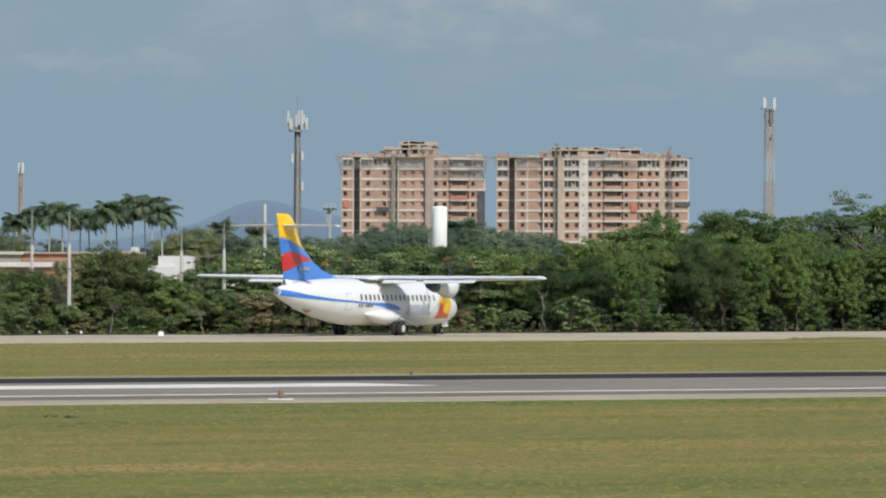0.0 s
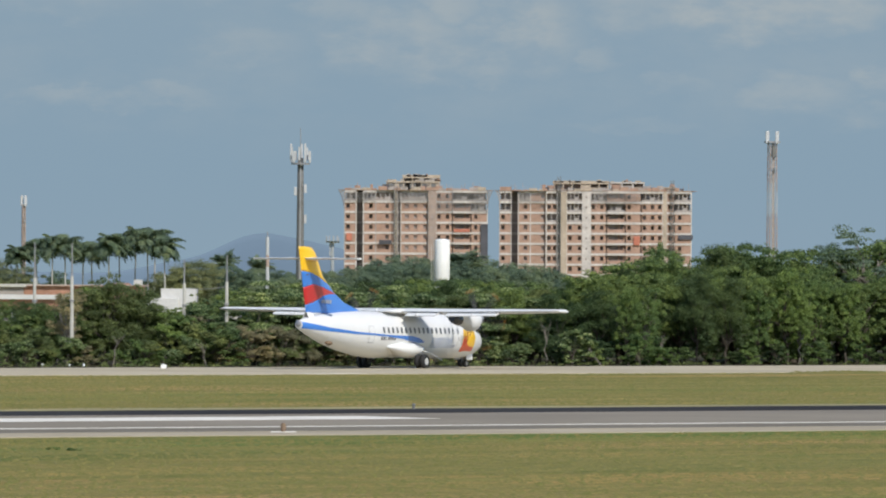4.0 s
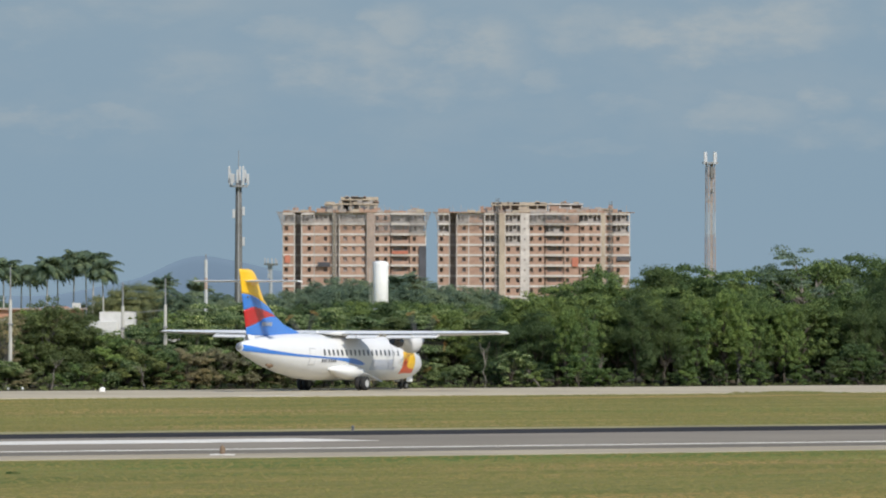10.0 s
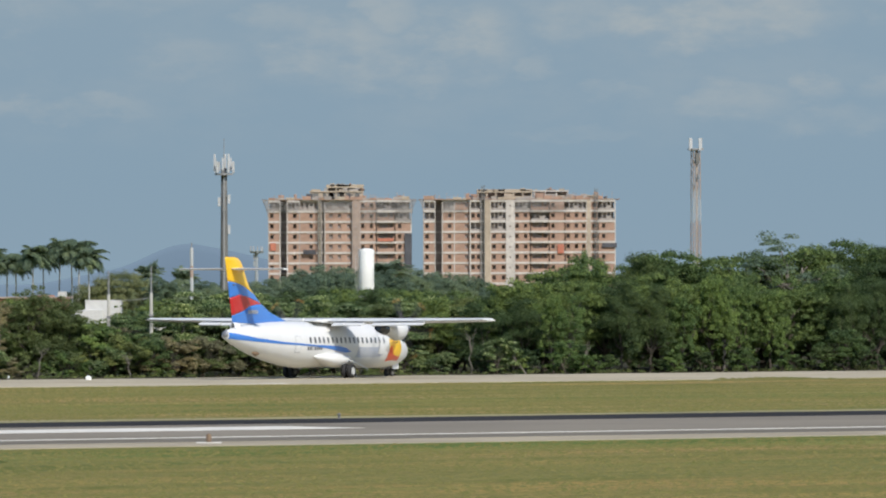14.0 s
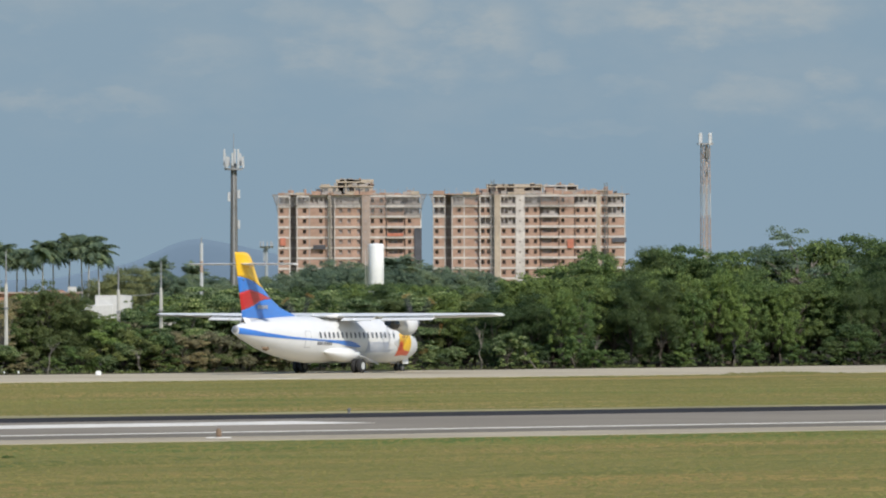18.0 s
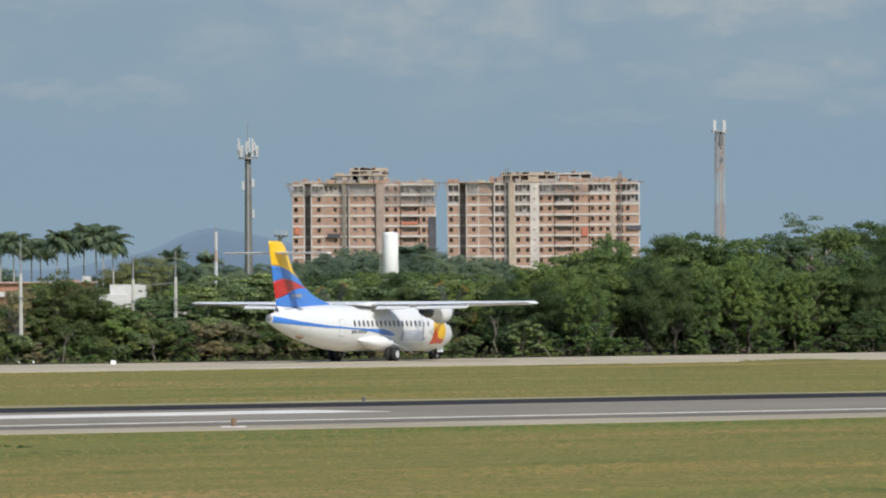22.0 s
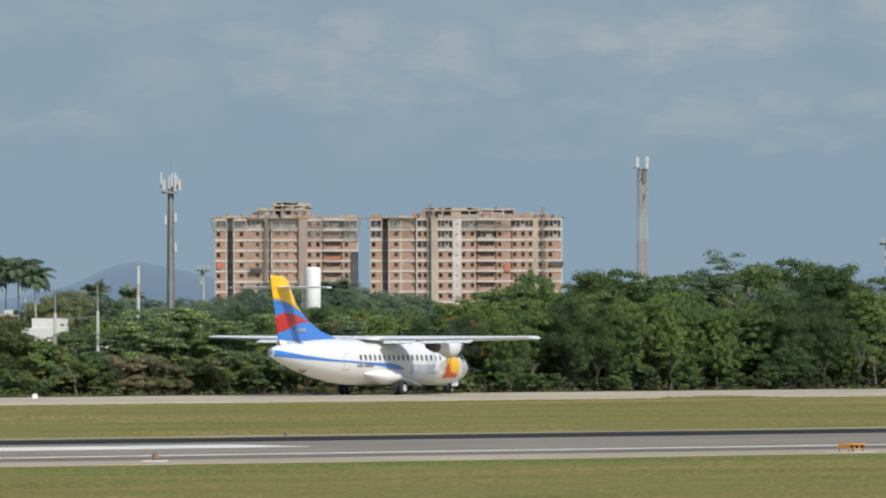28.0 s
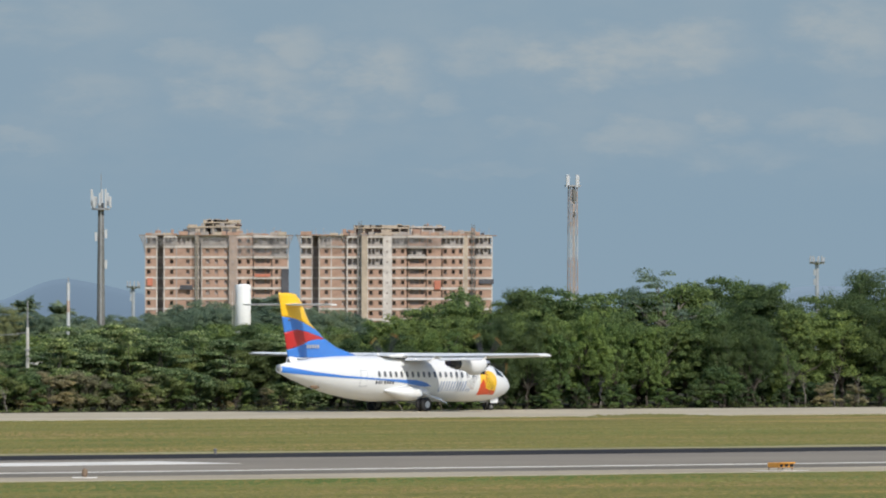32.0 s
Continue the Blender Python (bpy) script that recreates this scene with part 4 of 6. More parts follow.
BAYS_ONE = [(0.0, 3.3, "brick", [(0.95, 1.0)]), (3.3, 5.4, "recess", []), (5.4, 9.0, "brick", [(7.6, 1.0)]), (9.0, 14.4, "brick", [(12.3, 0.95)]),
            (14.4, 15.2, "cream", []), (15.2, 16.3, "recess", []), (16.3, 24.2, "brick", [(18.0, 1.1), (20.5, 0.95), (23.2, 0.9)]), (24.2, 26.5, "column", [1]),
            (26.5, 31.3, "brick", [(27.3, 0.95), (29.8, 0.95)]), (31.3, 36.6, "balcony", []), (36.6, 41.3, "brick", [(38.0, 0.95)])]
BAYS_TWO = [(0.0, 3.3, "brick", [(0.95, 1.0)]), (3.3, 5.4, "recess", []), (5.4, 8.9, "brick", [(7.5, 1.0)]), (8.9, 13.5, "brick", [(12.4, 0.95)]),
            (13.5, 16.6, "brick", [(14.3, 1.0), (15.9, 0.9)]), (16.6, 17.7, "recess", []), (17.7, 19.4, "cream", []), (19.4, 23.9, "brick", [(20.4, 1.0), (23.1, 0.95)]),
            (23.9, 26.4, "column", [1]), (26.4, 31.0, "brick", [(27.1, 0.95), (29.6, 0.95)]), (31.0, 36.4, "balcony", []), (36.4, 41.0, "brick", [(37.5, 1.0)]),
            (41.0, 47.3, "brick", [(41.9, 0.95), (44.3, 0.95), (46.4, 0.9)]), (47.3, 48.4, "cream", []), (48.4, 50.6, "brick", [(49.5, 1.3)]), (50.6, 55.5, "brick", [(52.2, 0.95)])]


def towers():
    one, top = apartment(-12.5, 2350, BAYS_ONE, 41.3, [(12.0, 27.5, 2.6, "closed"), (16.8, 27.5, 3.9, "open")], [(14.8, 1.5)], "unfinished red-brick apartment tower with pale floor slabs", 3)
    safety_net(one, -0.1, -1.9, top - 6.5, top + 0.6)
    safety_net(one, 41.35, 1.7, top - 6.5, top + 0.6)
    for x0, x1, low in ((0.2, 9.0, 2.9), (15.6, 24.0, 3.0), (26.8, 41.2, 5.9)):
        part("facade_net", net_bm(x0, x1, top - low, top - 0.3, -0.62), M_VEIL, one, "thin grey net before the upper storeys")
    part("net_sheet", boxes((39.4, 41.5, -0.5, -0.42, 3.0, 21.0)), M_NET, one, "dark net hung over a corner")
    part("net_sheet", boxes((10.0, 13.6, -0.5, -0.42, 15.0, 16.3)), M_NET, one)
    part("canvas_sheet", boxes((0.5, 2.1, -0.5, -0.42, 16.1, 18.3)), M_REDNET, one, "orange-red canvas sheet")
    part("canvas_sheet", boxes((31.6, 36.2, -0.95, -0.88, 18.7, 19.6)), M_REDNET, one)
    two, top = apartment(6.62, 2350, BAYS_TWO, 55.5, [(15.6, 31.6, 2.4, "open"), (32.0, 42.0, 2.6, "open"), (46.8, 51.0, 1.2, "closed")], [(17.2, 4.6), (50.0, 3.6)], "long unfinished red-brick apartment tower with pale floor slabs", 8)
    safety_net(two, -0.1, -1.4, top - 5.0, top + 0.6)
    for x0, x1, low in ((5.6, 13.0, 2.9), (26.6, 41.0, 3.2)):
        part("facade_net", net_bm(x0, x1, top - low, top - 0.3, -0.95), M_VEIL, two, "thin grey net before the upper storeys")
    part("canvas_sheet", boxes((38.8, 40.6, -0.5, -0.42, 15.1, 17.7)), M_REDNET, two, "orange-red canvas sheet")
    part("net_sheet", boxes((51.8, 56.0, -0.5, -0.42, 16.8, 18.1)), M_NET, two, "dark net hung over a corner")


towers()


# ---- masts, poles, tank and houses between the woods and the towers ----
def monopole():
    th = thing("cell_tower", "grey concrete cell tower with white antenna panels", "tower", at=pose(*spot(-17.98, 1200)))
    smooth(part("pole", tube([(0, 0, 0), (0, 0, 8), (0, 0, 16), (0, 0, 23.2)], [0.64, 0.58, 0.51, 0.44], 16), M_OLDPOLE, th, "weathered grey concrete pole"))
    part("platform", tube([(0, 0, 22.2), (0, 0, 22.45)], 1.35, 16), M_STEEL, th, "steel platform")
    for k in range(10):
        a = k * math.tau / 10 + 0.2
        r = 1.42
        part("antenna_panel", boxes((r * math.cos(a) - 0.15, r * math.cos(a) + 0.15, r * math.sin(a) - 0.1, r * math.sin(a) + 0.1, 22.5 + 0.35 * (k % 2), 24.2 + 0.55 * (k % 3)), bevel=0.03), M_PANEL, th, "white antenna panel")
    for z, s in ((18.0, 1), (17.6, -1), (13.5, 1)):
        part("equipment_box", boxes((s * 0.72 - 0.20, s * 0.72 + 0.20, -0.4, 0.1, z, z + 1.3), bevel=0.03), M_PANEL, th)
    part("lightning_rod", tube([(0, 0, 23.2), (0, 0, 27.6)], 0.05, 6), M_STEEL, th)
    part("cable_tray", boxes((-0.12, 0.12, -0.66, -0.58, 0.5, 22.5)), M_STEEL, th)
    for i in range(20):
        part("rung", boxes((0.15, 0.45, -0.62, -0.54, 2 + i, 2.06 + i)), M_STEEL, th)


def lattice_mast(bearing, d, top, width, head, label, bands):
    """A square steel lattice mast with antenna panels at its head."""
    th = thing("lattice_mast", label, "tower", at=pose(*spot(bearing, d), 0, 0, 20))
    w, n = width / 2, int(top / (width * 1.1))
    red = lambda z: bands == 1 or not 0.60 < z / top < 0.76
    for sx in (-1, 1):
        for sy in (-1, 1):
            for b in range(bands):
                z0, z1 = top * b / bands, top * (b + 1) / bands
                part("mast_leg", tube([(sx * w * (1.25 - 0.25 * z0 / top), sy * w * (1.25 - 0.25 * z0 / top), z0), (sx * w * (1.25 - 0.25 * z1 / top), sy * w * (1.25 - 0.25 * z1 / top), z1)], 0.065, 6), M_RUST if red((z0 + z1) / 2) else M_PANEL, th)
    for i in range(n):
        z0, z1 = top * i / n, top * (i + 1) / n
        mt = M_RUST if red((z0 + z1) / 2) else M_PANEL
        bms = []
        q = w * (1.25 - 0.25 * (z0 + z1) / 2 / top)
        for a, b in (((-q, -q), (q, -q)), ((q, -q), (q, q)), ((q, q), (-q, q)), ((-q, q), (-q, -q))):
            bms.append(tube([(*a, z0), (*b, z1)], 0.03, 4))
            bms.append(tube([(*b, z0), (*a, z1)], 0.03, 4))
            bms.append(tube([(*a, z0), (*b, z0)], 0.03, 4))
        part("brace", join_bm(bms), mt, th)
    part("cable_ladder", boxes((-0.12, 0.22, -w * 0.5, -w * 0.4, 0, top)), M_GREYCON, th)
    if head:
        part("platform", boxes((-head, head, -head, head, top, top + 0.25)), M_STEEL, th)
        if head > 0.6:
            part("radio_unit", boxes((-0.25, 0.35, -0.75, -0.25, top - 2.3, top - 0.5), bevel=0.05), M_OLDPOLE, th, "dark radio unit under the platform")
        for k in range(4):
            a = k * math.tau / 4 + 0.25
            part("antenna_panel", boxes((head * 1.1 * math.cos(a) - 0.16, head * 1.1 * math.cos(a) + 0.16, head * 1.1 * math.sin(a) - 0.1, head * 1.1 * math.sin(a) + 0.1, top - 0.1, top + 1.9), bevel=0.02), M_PANEL, th, "white antenna panel")
        for z, s in ((top * 0.93, 1), (top * 0.84, -1), (top * 0.78, 1)):
            part("dish", disc_bm((0.0, 0.12, 0.2), (0.42, 0.3, 0.05), 14, s * w * 1.5, z), M_PANEL, th, "small white dish")
    return th


def small_mast(bearing, d, top, r):
    th = thing("radio_mast", "slim grey radio mast with a ring of pale antennas", "tower", at=pose(*spot(bearing, d)))
    part("pole", tube([(0, 0, 0), (0, 0, top - 1)], [r * 1.3, r], 10), M_FARGREY, th)
    part("platform", tube([(0, 0, top - 1.6), (0, 0, top - 1.1)], [r * 1.5, 1.7], 12), M_FARGREY, th)
    for k in range(9):
        a = k * math.tau / 9
        part("antenna_panel", boxes((1.35 * math.cos(a) - 0.16, 1.35 * math.cos(a) + 0.16, 1.35 * math.sin(a) - 0.1, 1.35 * math.sin(a) + 0.1, top - 1.5, top - 0.2 + 0.3 * (k % 2))), M_FARGREY, th)
    for z in (top * 0.7, top * 0.8):
        part("equipment_box", boxes((-0.7, -0.2, -0.4, 0.2, z, z + 1.2)), M_FARGREY, th)
    return th


def banded_mast():
    th = thing("marker_mast", "slim red and white banded mast above the trees", "tower", at=pose(*spot(-22.0, 900)))
    for i, (z0, z1) in enumerate(((0, 2.3), (2.3, 6.7), (6.7, 8.0), (8.0, 10.0))):
        part("mast_section", tube([(0, 0, z0), (0, 0, z1)], 0.19, 12), M_RUST if i % 2 == 0 else M_PANEL, th, "faded red section" if i % 2 == 0 else "white section")
    part("top_rod", tube([(0, 0, 10), (0, 0, 10.6)], 0.06, 6), M_STEEL, th)


def concrete_pole(bearing, d, top, rod):
    th = thing("concrete_pole", "pale tapered concrete pole with a thin rod on top", "pole", "poles along the perimeter road", at=pose(*spot(bearing, d)))
    smooth(part("shaft", loft([[(r * c, 0.8 * r * s, z) for c, s in [(math.cos(k * math.tau / 8 + 0.39), math.sin(k * math.tau / 8 + 0.39)) for k in range(8)]] for z, r in ((0, 0.135), (top * 0.5, 0.12), (top, 0.10))]), M_POLE, th, "tapered concrete shaft"), False)
    part("rod", tube([(0, 0, top), (0, 0, rod)], [0.06, 0.035], 6), M_STEEL, th, "thin grey rod")
    part("collar", boxes((-0.15, 0.15, -0.15, 0.15, top * 0.72, top * 0.72 + 0.1)), M_STEEL, th)
    return th


def water_tank():
    th = thing("water_tank", "tall white cylindrical steel water tank", "tank", at=pose(*spot(-0.45, 1000)))
    smooth(part("shell", tube([(0, 0, 0), (0, 0, 10.13), (0, 0, 10.25)], [0.95, 0.95, 0.9], 28), M_TANK, th, "white painted shell"))
    for z in (1.6, 3.6, 5.6, 7.6, 9.75):
        part("weld_ring", tube([(0, 0, z), (0, 0, z + 0.06)], 0.965, 28), M_TANK, th)
    part("roof_rail", tube([(0, 0, 10.24), (0, 0, 10.36)], [0.88, 0.3], 20), M_TANK, th)
    for s in (-0.14, 0.14):
        part("ladder_rail", boxes((-1.12, -1.06, s - 0.03, s + 0.03, 0, 10.4)), M_STEEL, th)
    for i in range(24):
        part("rung", boxes((-1.11, -1.07, -0.14, 0.14, 0.5 + i * 0.4, 0.54 + i * 0.4)), M_STEEL, th)
    part("ladder_cage", boxes((-1.34, -1.30, -0.3, 0.3, 2.5, 9.6)), M_POLE, th, "pale ladder cage")


monopole()
lattice_mast(40.20, 1300, 27.4, 1.1, 1.0, "red and white steel lattice cell mast", 7)
lattice_mast(-52.1, 1500, 18.5, 0.5, 0.45, "thin rusty lattice mast", 1)
small_mast(-14.0, 1800, 14.6, 0.35)
small_mast(70.4, 1600, 18.7, 0.34)
banded_mast()
for row in ((-50.7, 522, 5.5, 7.8), (-46.1, 506.5, 5.6, 7.65), (-32.25, 515.5, 5.2, 6.7), (-27.0, 517.5, 5.3, 7.0)):
    concrete_pole(*row)
water_tank()


def houses():
    a = thing("house", "small white flat-roofed house with stepped walls", "house", at=pose(*spot(-36.2, 800)))
    part("wall", boxes((0.85, 4.35, 0, 6, 0, 4.30), bevel=0.03), M_HOUSE, a, "white plastered wall")
    part("wall", boxes((-0.15, 2.6, -0.6, 5, 0, 3.45), bevel=0.03), M_HOUSE, a, "white plastered lower wall")
    part("parapet", boxes((0.84, 4.36, -0.01, 0.2, 4.28, 4.40)), M_HOUSE, a)
    part("water_pipe", tube([(4.5, -0.1, 0), (4.5, -0.1, 4.25)], 0.05, 6), M_STEEL, a)
    part("lean_to_roof", boxes((-1.2, 0.0, -0.8, 4, 2.7, 2.85)), M_HOUSE, a)
    b = thing("warehouse", "long low brick-red warehouse with a pale sheet roof", "building", at=pose(*spot(-57.0, 850)))
    part("wall", boxes((2.6, 16.5, 0, 12, 0, 4.52)), M_TILE, b, "brick-red wall")
    part("wall", boxes((-4.0, 4.2, -0.4, 12, 0, 4.42)), M_GREYCON, b, "grey plastered wall")
    part("roof", boxes((-4.4, 4.5, -0.8, 12.4, 4.42, 4.72)), M_POLE, b, "pale sheet roof")
    part("roof", boxes((2.2, 16.9, -0.4, 12.4, 4.52, 4.67)), M_RUST, b, "faded red roof edge")
    c = thing("shed", "low brick-red shed with a white roof edge", "building", at=pose(*spot(-57.4, 790)))
    part("wall", boxes((-3, 8.2, 0, 6, 0, 3.3)), M_TILE, c, "brick-red wall")
    part("roof", boxes((-3.3, 8.5, -0.4, 6.4, 3.3, 3.75)), M_HOUSE, c, "white roof edge")
    d = thing("house", "white house behind the palms with a tiled roof", "house", at=pose(*spot(-38.5, 900)))
    part("wall", boxes((0, 0.9, 0, 3, 0, 5.2)), M_HOUSE, d, "white wall")
    part("wall", boxes((-3.6, 0, 1, 5, 0, 4.3)), M_HOUSE, d, "white wall")
    part("roof", loft([[(-3.8, 0.7, 4.3), (0.0, 0.7, 4.3), (0.0, 5.2, 4.3), (-3.8, 5.2, 4.3)], [(-3.0, 2.6, 4.8), (-0.6, 2.6, 4.8), (-0.6, 3.4, 4.8), (-3.0, 3.4, 4.8)]]), M_TILE, d, "red tiled roof")
    e = thing("house", "pale house wall among the trees", "house", at=pose(*spot(-25.6, 760)))
    part("wall", boxes((0, 1.1, 0, 4, 0, 3.7)), M_HOUSE, e, "white wall")
    part("roof", boxes((-0.2, 1.3, -0.2, 4.2, 3.7, 3.82)), M_POLE, e)
    g = thing("shed", "small white-walled shed at the wood's edge", "building", at=pose(*spot(-26.7, 521)))
    part("wall", boxes((0, 0.8, 0, 2, 0, 3.25)), M_HOUSE, g, "white wall")
    part("roof", boxes((-0.12, 0.92, -0.15, 2.15, 3.25, 3.42)), M_HOUSE, g)
    h = thing("shed", "grey low shed with a pale roof", "building", at=pose(*spot(-56.0, 640)))
    part("wall", boxes((-2, 1.9, 0, 3, 0, 2.45)), M_GREYCON, h, "grey wall")
    part("roof", boxes((-2.2, 2.1, -0.3, 3.3, 2.45, 2.9)), M_POLE, h)


houses()


# ---- small things beside the pavements ----
def roadside():
    m = thing("runway_light", "small orange-brown runway edge light on a white pad", "runway light", at=pose(-5.86, 293.8, 0.0))
    part("pad", boxes((-0.45, 0.45, -0.75, 0.75, 0.0, 0.04), bevel=0.005), M_LINE, m, "white painted pad")
    part("lamp_body", loft([[(r * math.cos(k * math.tau / 12), r * math.sin(k * math.tau / 12), z) for k in range(12)] for z, r in ((0.0, 0.08), (0.10, 0.08), (0.12, 0.11), (0.30, 0.10), (0.36, 0.05))]), M_LAMP, m, "orange-brown lamp body")
    f = thing("runway_light", "dark little runway edge light at the far shoulder", "runway light", at=pose(-1.34, 345.6, 0.03))
    part("lamp_body", loft([[(r * math.cos(a * math.tau / 10), r * math.sin(a * math.tau / 10), z) for a in range(10)] for z, r in ((0.0, 0.07), (0.14, 0.055), (0.17, 0.09), (0.25, 0.04))]), M_OLDPOLE, f, "dark lamp body")
    p = thing("approach_light_box", "orange glide-slope light box on short legs", "runway light", at=pose(*spot(65.9, 308.5, 0.0), 0, 0, 35))
    part("housing", boxes((-0.36, 0.36, -0.36, 0.36, 0.14, 0.33), bevel=0.03), M_BOX, p, "orange metal housing")
    part("hood", boxes((-0.38, 0.38, -0.47, -0.34, 0.29, 0.35), bevel=0.02), M_BOX, p)
    for x in (-0.25, 0, 0.25):
        part("lens", boxes((x - 0.08, x + 0.08, -0.37, -0.35, 0.17, 0.27)), M_DARK, p, "dark lens")
    for x in (-0.33, 0.33):
        for y in (-0.3, 0.3):
            part("leg", tube([(x, y, 0), (x, y, 0.16)], 0.03, 6), M_LAMP, p)
    part("pad", boxes((-0.8, 0.8, -0.7, 0.7, -0.05, 0.03)), M_LINE, p, "white painted pad")
    w = thing("cable_box", "small white cable box at the wood's edge", "box", at=pose(*spot(-34.75, 490, 0.04)))
    part("body", boxes((-0.17, 0.17, -0.15, 0.15, 0, 0.24), bevel=0.03), M_TANK, w, "white box")
    part("cap", boxes((-0.11, 0.11, -0.1, 0.1, 0.24, 0.29), bevel=0.02), M_TANK, w)
    e = thing("taxiway_light", "tiny white taxiway edge light on the far verge", "taxiway light", "lights along the taxiway", at=pose(*spot(-49.7, 499, 0.0)))
    part("stem", tube([(0, 0, -0.02), (0, 0, 0.10)], 0.03, 8), M_STEEL, e)
    part("lamp_head", tube([(0, 0, 0.10), (0, 0, 0.20), (0, 0, 0.24)], [0.07, 0.065, 0.03], 10), M_TANK, e, "white lamp head")
    for u in (-46.35, -44.6):
        copy_thing(e, pose(*spot(u, 498, 0.0)))


roadside()

# ---- vegetation ----
def leaf_cloud(centres, radii, count, size, rs, lift=0.45, flat=0.88):
    """Vertices and faces of many small folded leaves gathered round bough centres."""
    c = np.repeat(np.asarray(centres, float), count, axis=0)
    r = np.repeat(np.asarray(radii, float), count)
    n = len(c)
    d = rs.normal(size=(n, 3))
    d[:, 2] = np.abs(d[:, 2]) * 1.1 - 0.35 * rs.random(n)
    d /= np.linalg.norm(d, axis=1)[:, None]
    p = c + d * (r * rs.uniform(0.45, 1.08, n))[:, None] * np.array([1.0, 1.0, flat])
    up = d * 1.3 + rs.normal(size=(n, 3)) * 0.38 + np.array([0, 0, lift])
    up /= np.linalg.norm(up, axis=1)[:, None]
    side = np.cross(up, rs.normal(size=(n, 3)))
    side /= np.linalg.norm(side, axis=1)[:, None]
    along = np.cross(up, side)
    s = size * rs.uniform(0.65, 1.3, n)[:, None]
    v = np.stack([p - along * s * 0.5, p + side * s * 0.34 + up * s * 0.10, p + along * s * 0.55, p - side * s * 0.34 + up * s * 0.10], 1).reshape(-1, 3)
    i = np.arange(n)[:, None] * 4
    f = np.concatenate([i + np.array([[0, 1, 2]]), i + np.array([[0, 2, 3]])], 0)
    return v, f


def mesh_from(name, v, f, material):
    me = bpy.data.meshes.new(name)
    me.from_pydata(v.tolist(), [], f.tolist())
    me.materials.append(material)
    return me


def crooked(p, q, rnd, n=5, bend=0.12):
    p, q = Vector(p), Vector(q)
    out = []
    for i in range(n + 1):
        k = i / n
        w = math.sin(k * math.pi) * (q - p).length * bend
        out.append(p.lerp(q, k) + Vector((rnd.uniform(-w, w), rnd.uniform(-w, w), rnd.uniform(-w, w) * 0.4)))
    return out


def make_tree(seed, h, spread, low, leaf_mat, bark, boughs, leaves, size, label, name="tree", category="tree", open_crown=False, crowd=3, flat=0.62, pad=1.0):
    """A tapered trunk with limbs and a crown of leafy boughs with gaps, h metres high, built at the origin."""
    rnd, rs = random.Random(seed), np.random.RandomState(seed)
    th = thing(name, label, category)
    centres, radii, lobes = [], [], []
    for i in range(max(9, boughs // (6 if open_crown else crowd))):
        for _ in range(40):
            a, q = rnd.uniform(0, math.tau), rnd.random() ** 0.4
            z = low + (1 - low) * rnd.random() ** 0.75
            k = (z - low) / (1 - low)
            belly = math.sqrt(max(0.0, 1 - (max(k - 0.30, 0) / 0.74) ** 2)) * (0.78 + 0.22 * min(1, k / 0.3))
            rad = spread * belly * q * (0.85 + 0.4 * noise.noise(Vector((math.cos(a) * 1.5, math.sin(a) * 1.5, seed + z * 2))))
            c = Vector((rad * math.cos(a), rad * math.sin(a), z * h * 0.9))
            if all((c - o).length > (0.10 if open_crown else 0.055) * h for o in lobes):
                break
        lobes.append(c)
    for i in range(boughs):
        c = lobes[i % len(lobes)]
        g = 0.07 * h
        p = c + Vector((rnd.gauss(0, g), rnd.gauss(0, g), rnd.gauss(0, g * 0.85)))
        p.z = min(max(p.z, 0.02 * h), h * 0.955)
        centres.append(tuple(p))
        radii.append(rnd.uniform(0.45, 1.15) * (0.082 * h + 0.16) * (0.8 if open_crown else 1.0) * pad)
    v, f = leaf_cloud(centres, radii, leaves, size, rs, 0.45, flat)
    piece("crown", mesh_from("crown", v, f, leaf_mat), None, th)
    limbs = []
    fork = Vector((rnd.uniform(-0.2, 0.2), rnd.uniform(-0.2, 0.2), h * max(0.25, low * 0.9)))
    limbs.append(tube(crooked((0, 0, 0), fork, rnd, 4, 0.1), [0.028 * h, 0.024 * h, 0.021 * h, 0.019 * h, 0.017 * h], 8))
    for i in range(0, boughs, max(1, boughs // (26 if open_crown else 14))):
        path = crooked(fork * rnd.uniform(0.75, 1.0), centres[i], rnd, 4, 0.12)
        limbs.append(tube(path, [0.013 * h, 0.010 * h, 0.007 * h, 0.005 * h, 0.002 * h], 5))
    part("trunk", join_bm(limbs), bark, th, "trunk with limbs")
    return th


